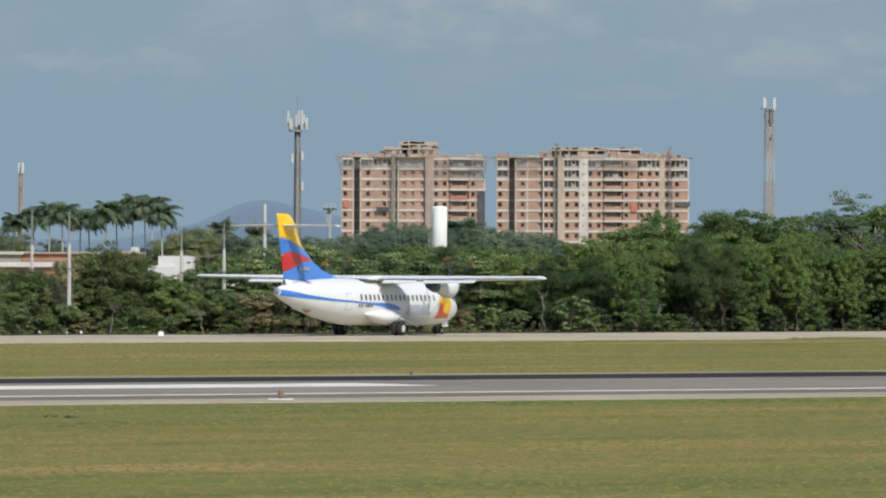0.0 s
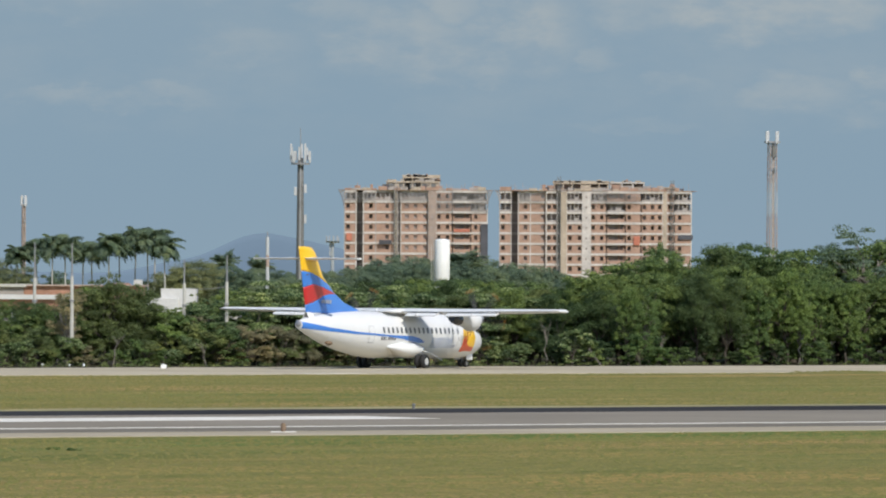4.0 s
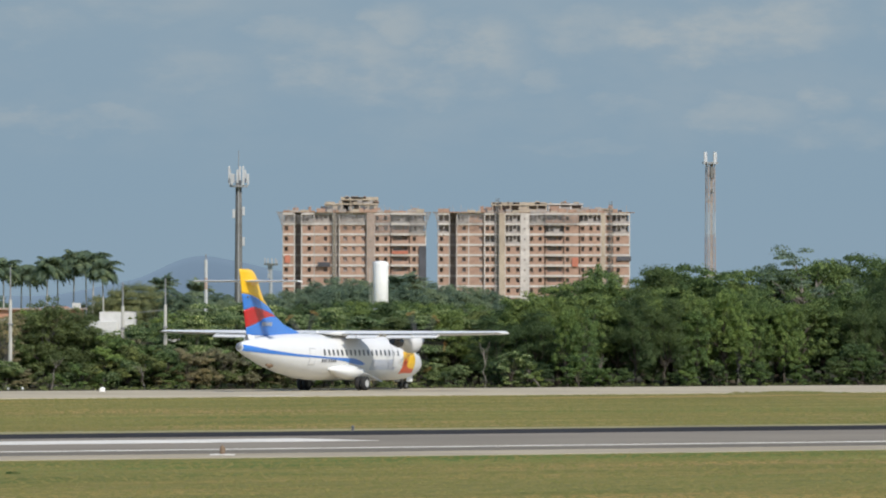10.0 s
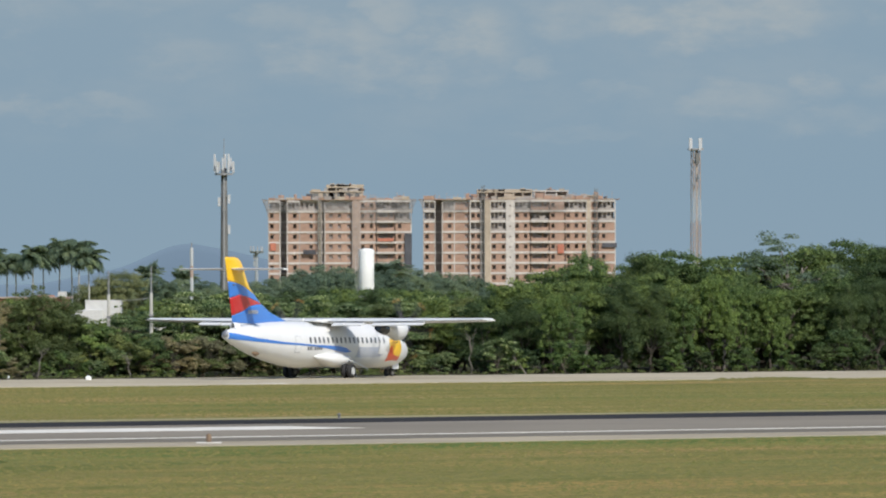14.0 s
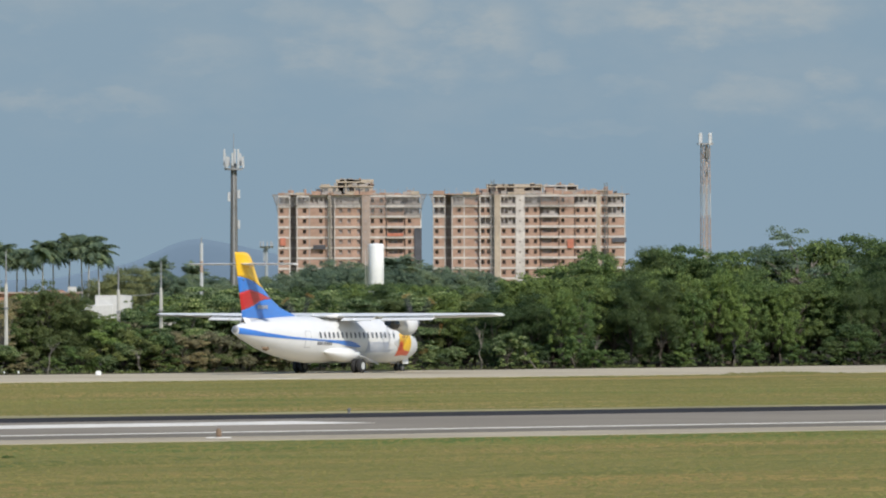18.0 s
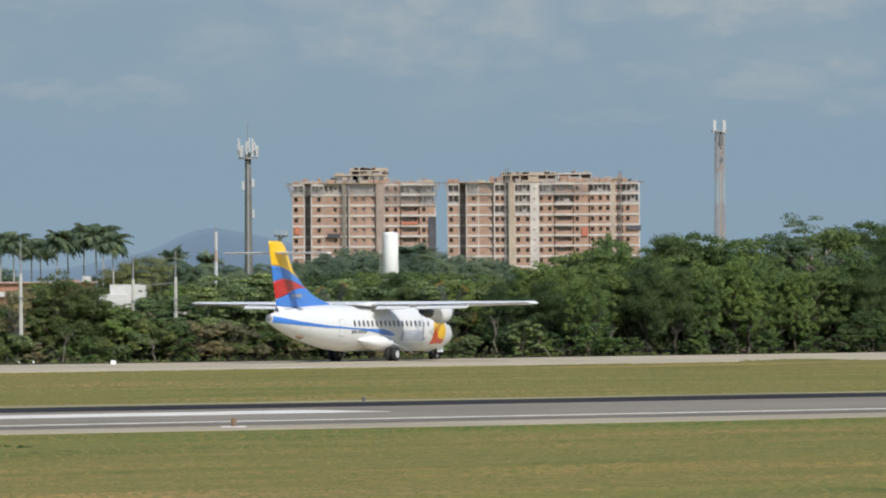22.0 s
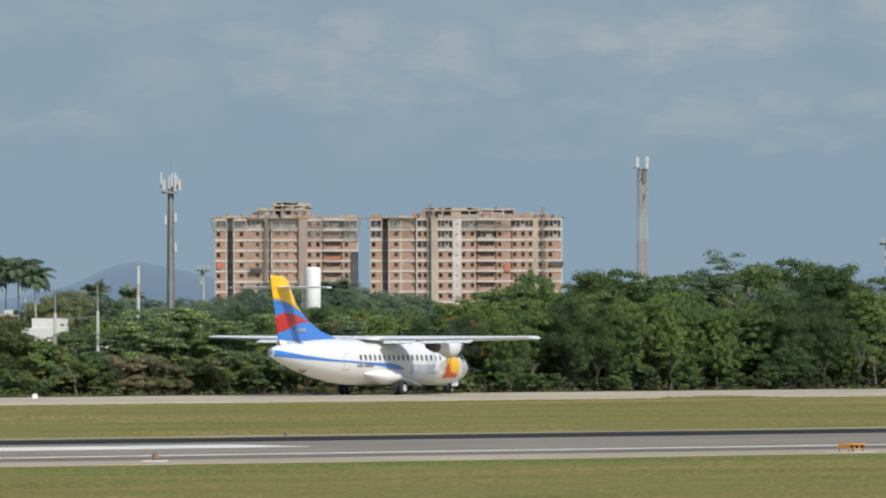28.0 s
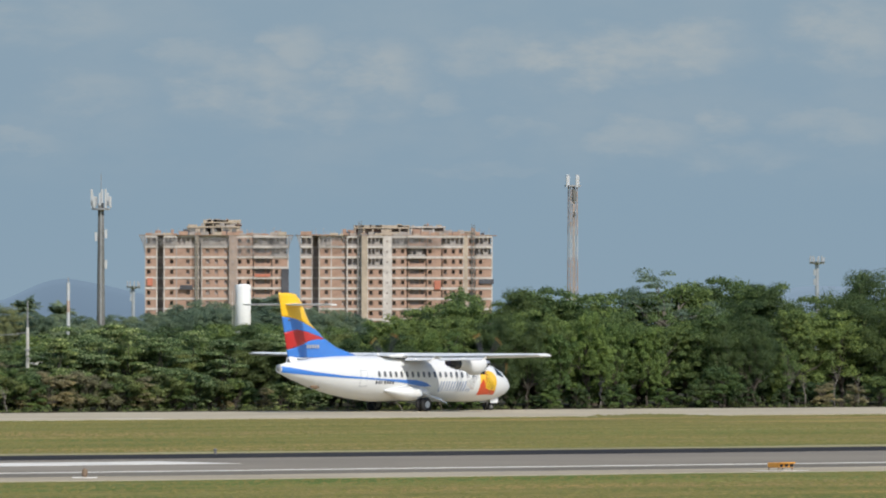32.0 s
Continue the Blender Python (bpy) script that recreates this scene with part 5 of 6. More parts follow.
def palm_tree(seed, h, fronds, length, label, rises=(-0.1, 1.57), droop=0.235, sag=0.8, leaf=None):
    rnd, leaf = random.Random(seed), leaf or LEAF_P
    th = thing("palm_tree", label, "palm tree", "row of palms")
    lean = Vector((rnd.uniform(-0.5, 0.5), rnd.uniform(-0.3, 0.3), h))
    path = [Vector((lean.x * (i / 6) ** 2, lean.y * (i / 6) ** 2, h * i / 6)) for i in range(7)]
    smooth(part("trunk", tube(path, [0.15, 0.13, 0.11, 0.10, 0.10, 0.09, 0.09], 9), M_PALM, th, "slender pale trunk"))
    smooth(part("crownshaft", tube([path[-1], path[-1] + Vector((0, 0, 0.9))], [0.17, 0.10], 8), LEAF_P, th))
    head = path[-1] + Vector((0, 0, 0.7))
    for k in range(fronds):
        a = k * 2.399 + rnd.uniform(-0.3, 0.3)
        rise = rnd.uniform(*rises)
        wind = Vector((0.4, 0.0, -0.1))
        L = length * rnd.uniform(0.8, 1.1)
        pts, p = [], head.copy()
        el = rise
        for i in range(9):
            pts.append(p.copy())
            p = p + (Vector((math.cos(a) * math.cos(el), math.sin(a) * math.cos(el), math.sin(el))) + wind * (i / 9)) * (L / 8)
            el -= droop
        bm = bmesh.new()
        for i in range(1, 9):
            t = (pts[i] - pts[i - 1]).normalized()
            sd = t.cross(Vector((0, 0, 1)))
            sd = sd.normalized() if sd.length > 0.01 else Vector((1, 0, 0))
            ll = L * 0.30 * math.sin(math.pi * min(1, (i + 1.2) / 10.5))
            for j in range(6):
                b = pts[i - 1].lerp(pts[i], (j + rnd.random() * 0.5) / 6)
                for s in (-1, 1):
                    tip = b + (sd * s * 0.75 + t * 0.45 + Vector((0, 0, rnd.uniform(-sag, 0.1)))).normalized() * ll * rnd.uniform(0.8, 1.1)
                    w = t * 0.075
                    vs = [bm.verts.new(b - w), bm.verts.new(b + w), bm.verts.new(tip + w * 0.3), bm.verts.new(tip - w * 0.3)]
                    bm.faces.new(vs)
            q = sd * 0.03
            bm.faces.new([bm.verts.new(pts[i - 1] - q), bm.verts.new(pts[i - 1] + q), bm.verts.new(pts[i] + q), bm.verts.new(pts[i] - q)])
        part("frond", bm, leaf, th)
    return th


def edge_y(mrad, k):
    """How far ahead the line k metres across the runway lies at a bearing; the western scrub stands further back, clear of the wing tips."""
    k += 6.5 if mrad < 11 and k < 430 else 0.0
    return k / (math.cos(RUN) - mrad / 1000 * math.sin(RUN))


def planted(kinds, i, mrad, d, h, wide=1.0, used=set()):
    """Stands a tree of that kind so that its top reaches h."""
    ob, h0 = kinds[i % len(kinds)]
    rnd = random.Random(int(mrad * 1000) + int(d))
    s = h / h0
    m = pose(*spot(mrad, d), 0, 0, rnd.uniform(0, 360)) @ Matrix.Diagonal((s * wide, s * wide, s, 1))
    if ob.name not in used:
        used.add(ob.name)
        ob.matrix_basis = m
        return ob
    return twin(ob, m)


def twin(ob, m):
    """A copy at the pose m, whose size is wholly in m."""
    return copy_thing(ob, m @ Matrix.Diagonal((*[1 / k for k in ob.scale], 1)))


def top_of(line, mrad, d):
    """Height that a line of treetops, given as rise in thousandths over bearing, asks for at a distance."""
    return EYE.z + line(mrad) * d / 1000


def woods():
    big = [(make_tree(11, 8, 3.4, 0.16, LEAF_A, M_BARK, 190, 125, 0.165, "broad green tree at the edge of the taxiway wood", crowd=6, flat=0.80, pad=0.80), 8),
           (make_tree(12, 8, 3.0, 0.14, LEAF_B, M_BARK, 120, 230, 0.125, "dense dark green tree in the taxiway wood", crowd=7, flat=0.85, pad=1.1), 8),
           (make_tree(13, 8, 3.6, 0.18, LEAF_A, M_BARK, 190, 125, 0.165, "wide leafy green tree in the taxiway wood", crowd=6, flat=0.80, pad=0.80), 8),
           (make_tree(14, 8, 2.9, 0.14, LEAF_C, M_BARK, 175, 130, 0.150, "olive green tree in the taxiway wood", crowd=6, flat=0.75, pad=0.85), 8)]
    plain = [(make_tree(15, 8, 3.4, 0.08, LEAF_A, M_BARK, 120, 130, 0.185, "green tree behind the scrub"), 8),
             (make_tree(16, 8, 3.2, 0.08, LEAF_B, M_BARK, 120, 130, 0.18, "dark green tree behind the scrub"), 8),
             (make_tree(17, 8, 3.3, 0.08, LEAF_C, M_BARK, 120, 130, 0.18, "olive green tree behind the scrub"), 8),
             (make_tree(18, 8, 3.5, 0.06, LEAF_E, M_BARK, 90, 140, 0.21, "spreading tree with pale-tipped leaves behind the scrub", flat=0.45), 8),
             (make_tree(19, 8, 3.4, 0.05, LEAF_E, M_BARK, 90, 140, 0.21, "pale-tipped leafy tree behind the scrub", flat=0.45), 8)]
    # far kinds, whose leaf colours have the haze of distance painted in
    hazed = [(make_tree(26, 8, 3.6, 0.02, LEAF_F, M_BARK, 100, 260, 0.15, "far tree behind the wood with haze mixed into its green", flat=0.8), 8),
             (make_tree(27, 8, 3.3, 0.02, LEAF_F, M_BARK, 100, 260, 0.15, "round far tree behind the wood with haze in its green", flat=0.8), 8),
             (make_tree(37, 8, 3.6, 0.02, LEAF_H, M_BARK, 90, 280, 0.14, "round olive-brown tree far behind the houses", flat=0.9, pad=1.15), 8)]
    shrub = [(make_tree(21, 3, 1.7, 0.01, LEAF_A, M_BARK, 60, 90, 0.14, "green shrub at the edge of the taxiway", "shrub", "shrub"), 3),
             (make_tree(22, 3, 1.9, 0.01, LEAF_C, M_BARK, 60, 90, 0.135, "olive shrub at the edge of the taxiway", "shrub", "shrub"), 3),
             (make_tree(23, 3, 1.6, 0.01, LEAF_B, M_BARK, 60, 90, 0.14, "dark green shrub at the edge of the taxiway", "shrub", "shrub"), 3),
             (make_tree(24, 3, 1.7, 0.02, LEAF_D, M_BARK, 60, 110, 0.115, "dry brown scrub at the edge of the taxiway", "shrub", "shrub"), 3),
             (make_tree(25, 3, 1.8, 0.01, LEAF_E, M_BARK, 64, 76, 0.165, "pale-tipped green shrub at the edge of the taxiway", "shrub", "shrub"), 3),
             (make_tree(28, 3, 1.8, 0.02, LEAF_G, M_BARK, 46, 90, 0.16, "fresh bright green bush at the edge of the taxiway", "shrub", "shrub"), 3)]
    loose = [(make_tree(32, 8, 3.2, 0.18, LEAF_C, M_PALE_BARK, 110, 70, 0.17, "loose olive tree with gaps between its boughs", open_crown=True), 8),
             (make_tree(33, 8, 3.0, 0.20, LEAF_D, M_PALE_BARK, 100, 70, 0.16, "thin half-dry tree with gaps between its boughs", open_crown=True), 8)]
    layered = [(make_tree(34, 8, 3.6, 0.30, LEAF_E, M_BARK, 34, 400, 0.24, "layered tree with flat boughs of pale-tipped leaves", crowd=2, flat=0.26, pad=1.75), 8),
               (make_tree(35, 8, 3.2, 0.26, LEAF_E, M_BARK, 30, 400, 0.24, "broad layered tree with flat boughs of pale-tipped leaves", crowd=2, flat=0.26, pad=1.75), 8)]
    bright = [(make_tree(29, 8, 2.8, 0.30, LEAF_G, M_PALE_BARK, 60, 150, 0.175, "fresh bright green tree before the taxiway wood", crowd=5), 8),
              (make_tree(36, 8, 3.2, 0.14, LEAF_G, M_BARK, 150, 110, 0.19, "large-leaved fresh green tree with tufted boughs", crowd=4, flat=0.85, pad=0.72), 8)]
    rnd = random.Random(5)

    def shade(u, r):
        """Which kind grows where: dark stands between lighter ones."""
        dark = 13 < u < 21 or 28 < u < 34 or 56.5 < u < 66 or 70 < u < 79
        return r.choice((1, 1, 1, 2) if dark else (0, 2, 0, 2, 3) if u < 27.5 else (0, 2, 0, 2, 3))

    # the tall wood to the east
    wood = curve([(4, -1.2), (8.1, -0.9), (12.3, -0.6), (15, -0.9), (17.8, 0.2), (21.5, 1.4), (24.2, 2.1), (27, 2.2), (29, 2.5), (35.3, 3.6), (39.4, 2.8), (45, 3.2), (49, 2.6), (53.2, 3.6),
                  (59.4, 4.6), (62.9, 4.5), (67.1, 3.1), (70.6, 2.2), (73, 3.4), (75.5, 5.6), (78.3, 2.8), (84, 3.3), (92, 3.0)])
    i, u = 0, 9.0
    while u < 92:
        for row, k in enumerate((427.5, 434.0)):
            uu = u + (2.6 if row else 0) + rnd.uniform(-0.6, 0.6)
            d = edge_y(uu, k) + rnd.uniform(-1, 1)
            h = top_of(wood, uu, d) * (rnd.uniform(0.80, 0.93) if row == 0 else rnd.uniform(1.04, 1.11) - (0.07 if uu < 25 else 0.0))
            planted(big, shade(uu, rnd), uu, d, h, rnd.uniform(0.95, 1.15))
        i += 1
        u += rnd.uniform(4.6, 5.6)
    # shrubs along its foot
    u = 8.0
    while u < 92:
        d = edge_y(u, 421.5 + rnd.uniform(-0.5, 1.5))
        planted(shrub, rnd.choice((2, 2, 2, 0)), u, d, rnd.uniform(0.8, 2.0), rnd.uniform(0.95, 1.3))
        u += rnd.uniform(3.4, 6.4)
    # dark thicket that closes the view between the trunks
    for k in (441, 449):
        u = 6.0
        while u < 92:
            planted(shrub, 2, u, edge_y(u, k + rnd.uniform(-1, 1)), rnd.uniform(2.6, 3.6), rnd.uniform(1.1, 1.3))
            u += rnd.uniform(3.2, 4.4)
    # scrub to the west, two rows
    scrub = curve([(-62, -6.5), (-53.5, -6.6), (-50.5, -3.6), (-45.6, -4.4), (-43, -0.2), (-39, -0.1), (-36.5, -4.2), (-33.7, -5.6), (-30, -4.6), (-27, -5.4), (-23, -5.8), (-20, -4.6),
                   (-15.6, -4.6), (-11.4, -3.6), (-5.8, -3.0), (1, -1.8), (9, -1.0)])
    u = -62.0
    while u < 11:
        d = edge_y(u, 420.8 + rnd.uniform(-0.5, 1.0))
        planted(shrub, rnd.choice((4, 1, 0, 1, 0, 3, 4, 5)), u, d, rnd.uniform(1.0, 1.9), rnd.uniform(1.1, 1.5))
        u += rnd.uniform(1.3, 2.3)
    u = -61.0
    while u < 11:
        d = edge_y(u, 427.0 + rnd.uniform(-1.0, 1.5))
        h = max(1.8, top_of(scrub, u, d) * rnd.uniform(0.92, 1.04))
        planted(shrub if h < 3.6 else big, rnd.choice((4, 1, 1, 0, 3, 4, 4) if h < 3.6 else (0, 3, 3)), u, d, h, rnd.uniform(1.0, 1.25))
        u += rnd.uniform(2.6, 3.8)
    # trees behind the scrub
    behind = curve([(-62, -3.9), (-52, -3.6), (-46.5, -3.2), (-43, -2.0), (-40, -2.0), (-37, -3.4), (-36, -3.9), (-31, -3.7), (-29.6, -1.5), (-25, -1.2), (-20, -0.8), (-14, -0.4), (-8, -0.6), (-2, -0.3), (4, -0.5), (9, -0.5), (14, -0.6), (20, 1.0)])
    for k, dz in ((440, -1.8), (462, -1.2), (492, -0.6), (540, 0.0)):
        u = -62.0
        while u < 16:
            d = edge_y(u, k + rnd.uniform(-6, 6))
            h = top_of(behind, u, d) + dz * d / 1000 + rnd.uniform(-0.5, 0.35)
            if not (-53 < u < -29.5 and k > 480) or (rnd.random() < 0.25 and u < -39):
                planted(big if k < 450 and rnd.random() < 0.4 else plain, rnd.choice((0, 1, 2, 3, 4, 3, 4)), u, d, max(2.4, h), rnd.uniform(1.05, 1.4))
            u += rnd.uniform(4.8, 7.0)
    # far trees in front of the towers and round the houses
    far = curve([(-37, -0.6), (-36, -0.2), (-33.5, 1.2), (-30.8, 1.9), (-28.5, 1.6), (-26, 1.2), (-22, 0.9), (-17.5, 0.9), (-12.3, 1.2), (-8.8, 1.9), (-5.3, 2.9), (-2.5, 2.6), (0.4, 2.2), (2.1, 3.2), (4.1, 2.2),
                 (6.9, 2.1), (10.4, 1.7), (13.5, 1.0), (15.5, 0.2)])
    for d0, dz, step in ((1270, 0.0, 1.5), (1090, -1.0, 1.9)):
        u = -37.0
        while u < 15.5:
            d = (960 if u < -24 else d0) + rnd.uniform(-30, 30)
            planted(hazed, 2 if u < -27.5 else rnd.randrange(2), u, d, max(3.0, EYE.z + (far(u) + dz + rnd.uniform(-0.35, 0.1)) * d / 1000), rnd.uniform(0.95, 1.3))
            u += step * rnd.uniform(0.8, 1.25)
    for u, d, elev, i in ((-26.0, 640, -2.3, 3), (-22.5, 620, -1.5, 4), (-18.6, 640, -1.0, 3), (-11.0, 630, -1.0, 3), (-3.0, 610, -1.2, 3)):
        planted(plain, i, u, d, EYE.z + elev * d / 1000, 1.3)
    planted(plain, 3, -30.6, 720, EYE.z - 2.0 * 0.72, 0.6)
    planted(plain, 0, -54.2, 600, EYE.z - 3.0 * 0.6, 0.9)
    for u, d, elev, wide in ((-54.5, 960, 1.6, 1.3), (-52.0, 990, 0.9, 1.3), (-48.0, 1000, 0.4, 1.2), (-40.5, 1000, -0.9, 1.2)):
        planted(hazed, 2 if u < -50 else 0, u, d, EYE.z + elev * d / 1000, wide)
    # crowns that stand out of the wood's outline
    for j, (u, k, elev, wide) in enumerate(((17.9, 431, 0.3, 1.1), (21.9, 436, 1.6, 1.2), (24.4, 438, 2.3, 1.2), (35.3, 436, 3.7, 1.3), (43.5, 438, 3.3, 1.2), (57.0, 436, 4.9, 1.3), (61.8, 437, 4.9, 1.1), (75.7, 430, 5.7, 0.75), (81.5, 432, 3.4, 0.9))):
        d = edge_y(u, k)
        planted(big, (0, 1, 2, 0, 2, 1, 0, 1, 1)[j], u, d, EYE.z + elev * d / 1000, wide)
    for u, d, elev in ((-4.6, 585, -0.3), (-2.6, 575, -0.2), (-0.9, 566, -0.35), (0.6, 572, -0.4), (2.4, 580, -0.2), (4.6, 575, -0.5), (6.8, 580, -0.5), (-44.0, 515, -1.4), (-51.0, 512, -3.4), (-57, 512, -4.2)):
        planted(big, int(abs(u) * 10) % 4, u, d, EYE.z + elev * d / 1000, 1.1)
    # bushes that set themselves off at the wood's foot and before the poles
    for u, k, h, wide, i in ((15.6, 420.2, 2.3, 1.15, 4), (17.6, 420.6, 1.6, 1.2, 0), (58.6, 420.4, 2.7, 1.35, 0), (56.0, 420.6, 1.9, 1.2, 2), (71.5, 420.6, 1.6, 1.3, 3), (75.0, 420.6, 1.5, 1.3, 3), (78.0, 420.8, 2.0, 1.2, 0),
                            (-33.3, 424.0, 2.9, 1.0, 4), (-31.9, 422.5, 2.75, 1.1, 1), (-30.4, 424, 2.7, 1.1, 0), (-28.0, 423, 2.5, 1.1, 1), (-26.4, 422.5, 2.5, 1.1, 4), (-20.6, 422, 2.6, 1.2, 4), (-22.6, 423, 2.6, 1.2, 4),
                            (-50.9, 422, 2.4, 1.1, 1), (-46.2, 421, 1.5, 1.1, 1)):
        planted(shrub, i, u, edge_y(u, k), h, wide)
    # fresh green crowns and bushes before the dark wood
    for u, k, elev, wide in ((24.6, 423.0, -1.0, 0.62), (43.6, 423.5, -1.6, 0.7), (67.0, 424, -3.0, 0.5)):
        d = edge_y(u, k)
        planted(bright, 0, u, d, EYE.z + elev * d / 1000, wide)
    for u, k, elev, wide in ((38.2, 423.8, -1.2, 0.72), (42.2, 424.2, 1.6, 0.66), (45.6, 424.6, 0.2, 0.60), (49.4, 424.2, -0.4, 0.62), (22.6, 423.8, -0.9, 0.55)):
        d = edge_y(u, k)
        planted(bright, 1, u, d, EYE.z + elev * d / 1000, wide)
    for u, k, elev, wide in ((31.0, 424.4, 0.9, 0.72), (34.6, 424.0, 0.2, 0.72), (59.0, 424.2, 0.4, 0.66), (62.6, 424.0, 0.7, 0.66)):
        d = edge_y(u, k)
        planted(big, 1, u, d, EYE.z + elev * d / 1000, wide)
    for u, k, h, wide in ((24.0, 420.1, 2.15, 1.25), (26.0, 420.2, 1.9, 1.3), (27.8, 420.3, 1.2, 1.2), (37.5, 420.6, 1.3, 1.2), (46.4, 420.6, 1.5, 1.3), (51.0, 420.8, 1.4, 1.2), (-38.5, 420.6, 1.7, 1.1), (-33.8, 423.5, 3.3, 1.05), (-31.9, 424.0, 3.1, 1.0), (-29.6, 423.0, 2.6, 1.0)):
        planted(shrub, 5, u, edge_y(u, k), h, wide)
    # layered trees over the scrub
    for i, (u, k, elev, wide) in enumerate(((-20.6, 433, -0.5, 1.0), (-17.4, 437, -0.2, 1.0), (-13.8, 434, -0.7, 1.0), (-23.6, 431, -1.9, 0.9), (-26.2, 433, -2.9, 0.9), (-10.2, 432, -1.8, 1.0), (-6.0, 435, -1.0, 1.0), (-2.2, 432, -2.0, 1.0),
                                            (1.6, 435, -1.3, 1.0), (5.0, 432, -1.9, 1.0), (8.4, 434, -1.2, 0.9), (-30.4, 431, -3.4, 0.9))):
        d = edge_y(u, k)
        planted(layered, i, u, d, EYE.z + elev * d / 1000, wide)
    # a far crown before the long tower, and brown thickets under the plane's tail
    planted(plain, 0, 26.3, 640, EYE.z + 4.5 * 0.64, 0.36)
    planted(hazed, 1, 27.9, 1040, EYE.z + 3.0 * 1.04, 0.5)
    for u, k, h, wide in ((-24.4, 420.3, 2.5, 1.1), (-22.3, 420.5, 2.3, 1.2), (-20.2, 420.3, 2.5, 1.1), (-18.2, 420.6, 2.2, 1.2), (-13.0, 420.6, 2.1, 1.2)):
        planted(shrub, 3, u, edge_y(u, k), h, wide)
    for u, k, h, wide, i in ((-10.6, 420.4, 2.4, 1.2, 1), (-8.6, 420.6, 2.2, 1.2, 0), (-6.4, 420.4, 2.5, 1.1, 4), (-4.2, 420.6, 2.1, 1.2, 1), (-15.4, 420.4, 2.3, 1.2, 1), (-29.6, 420.6, 2.2, 1.2, 1), (-27.4, 420.4, 2.3, 1.2, 0), (-1.6, 420.5, 2.0, 1.2, 0)):
        planted(shrub, i, u, edge_y(u, k), h, wide)
    # the taller dark crowns in the western scrub
    for u, k, elev, wide, i in ((-41.2, 426, 0.6, 0.55, 3), (-42.9, 428, -0.3, 0.75, 0), (-39.2, 428, -0.8, 0.7, 3), (-44.8, 427, -1.6, 0.8, 3), (-46.6, 430, -2.0, 0.8, 3), (-37.6, 429, -2.0, 0.7, 3), (-47.6, 427, -2.7, 1.0, 1), (-49.6, 428, -3.0, 0.9, 3), (-51.4, 428, -3.2, 0.9, 1), (-57.5, 428, -4.6, 1.0, 3), (-38.6, 427, -2.6, 0.8, 1)):
        d = edge_y(u, k)
        planted(loose if elev > -2.1 else big, int(u < -44) if elev > -2.1 else i, u, d, EYE.z + elev * d / 1000, wide)
    # low crowns before the white house
    for u, d, elev in ((-36.8, 640, -3.5), (-35.2, 655, -4.0), (-33.6, 640, -3.9), (-32.2, 650, -3.8), (-30.8, 645, -3.2)):
        planted(plain, 3 if d > 645 else 0, u, d, EYE.z + elev * d / 1000, 1.0)
    # an open, half-bare tree over the wood, and thin saplings
    bare = make_tree(31, 9, 4.2, 0.62, LEAF_F, M_PALE_BARK, 60, 60, 0.17, "half-bare tree with thin open boughs", open_crown=True, flat=0.42)
    bare.matrix_basis = pose(*spot(52.2, 548), 0, 0, 40) @ Matrix.Diagonal((1.05, 1.05, 1.06, 1))
    twin(bare, pose(*spot(45.9, 546), 0, 0, 200) @ Matrix.Diagonal((0.7, 0.7, 0.92, 1)))
    for u, k, h, leanx in ((12.45, 419.6, 3.1, 0.1), (19.2, 419.6, 1.5, 0.9), (26.0, 419.6, 2.2, -0.4), (69.0, 419.6, 2.4, 0.2), (72.6, 419.6, 2.8, -0.1), (75.6, 419.6, 2.3, 0.1), (-29.5, 419.6, 1.7, 0.3), (-41.0, 419.6, 2.2, -0.3)):
        th = thing("sapling", "thin pale bare sapling at the wood's edge", "tree", at=pose(*spot(u, edge_y(u, k))))
        r = random.Random(int(u * 10))
        stem = crooked((0, 0, 0), (-leanx, 0, h * 0.8), r, 5, 0.05)
        limbs = [tube(stem, [0.05, 0.045, 0.04, 0.034, 0.028, 0.02], 7)]
        for q in range(5):
            limbs.append(tube(crooked(stem[3 + q % 3], stem[5] + Vector((r.uniform(-0.5, 0.5), r.uniform(-0.3, 0.3), h * r.uniform(0.02, 0.2))), r, 3, 0.1), [0.018, 0.014, 0.010, 0.006], 5))
        part("trunk", join_bm(limbs), M_PALE_BARK, th, "pale thin trunk")


woods()


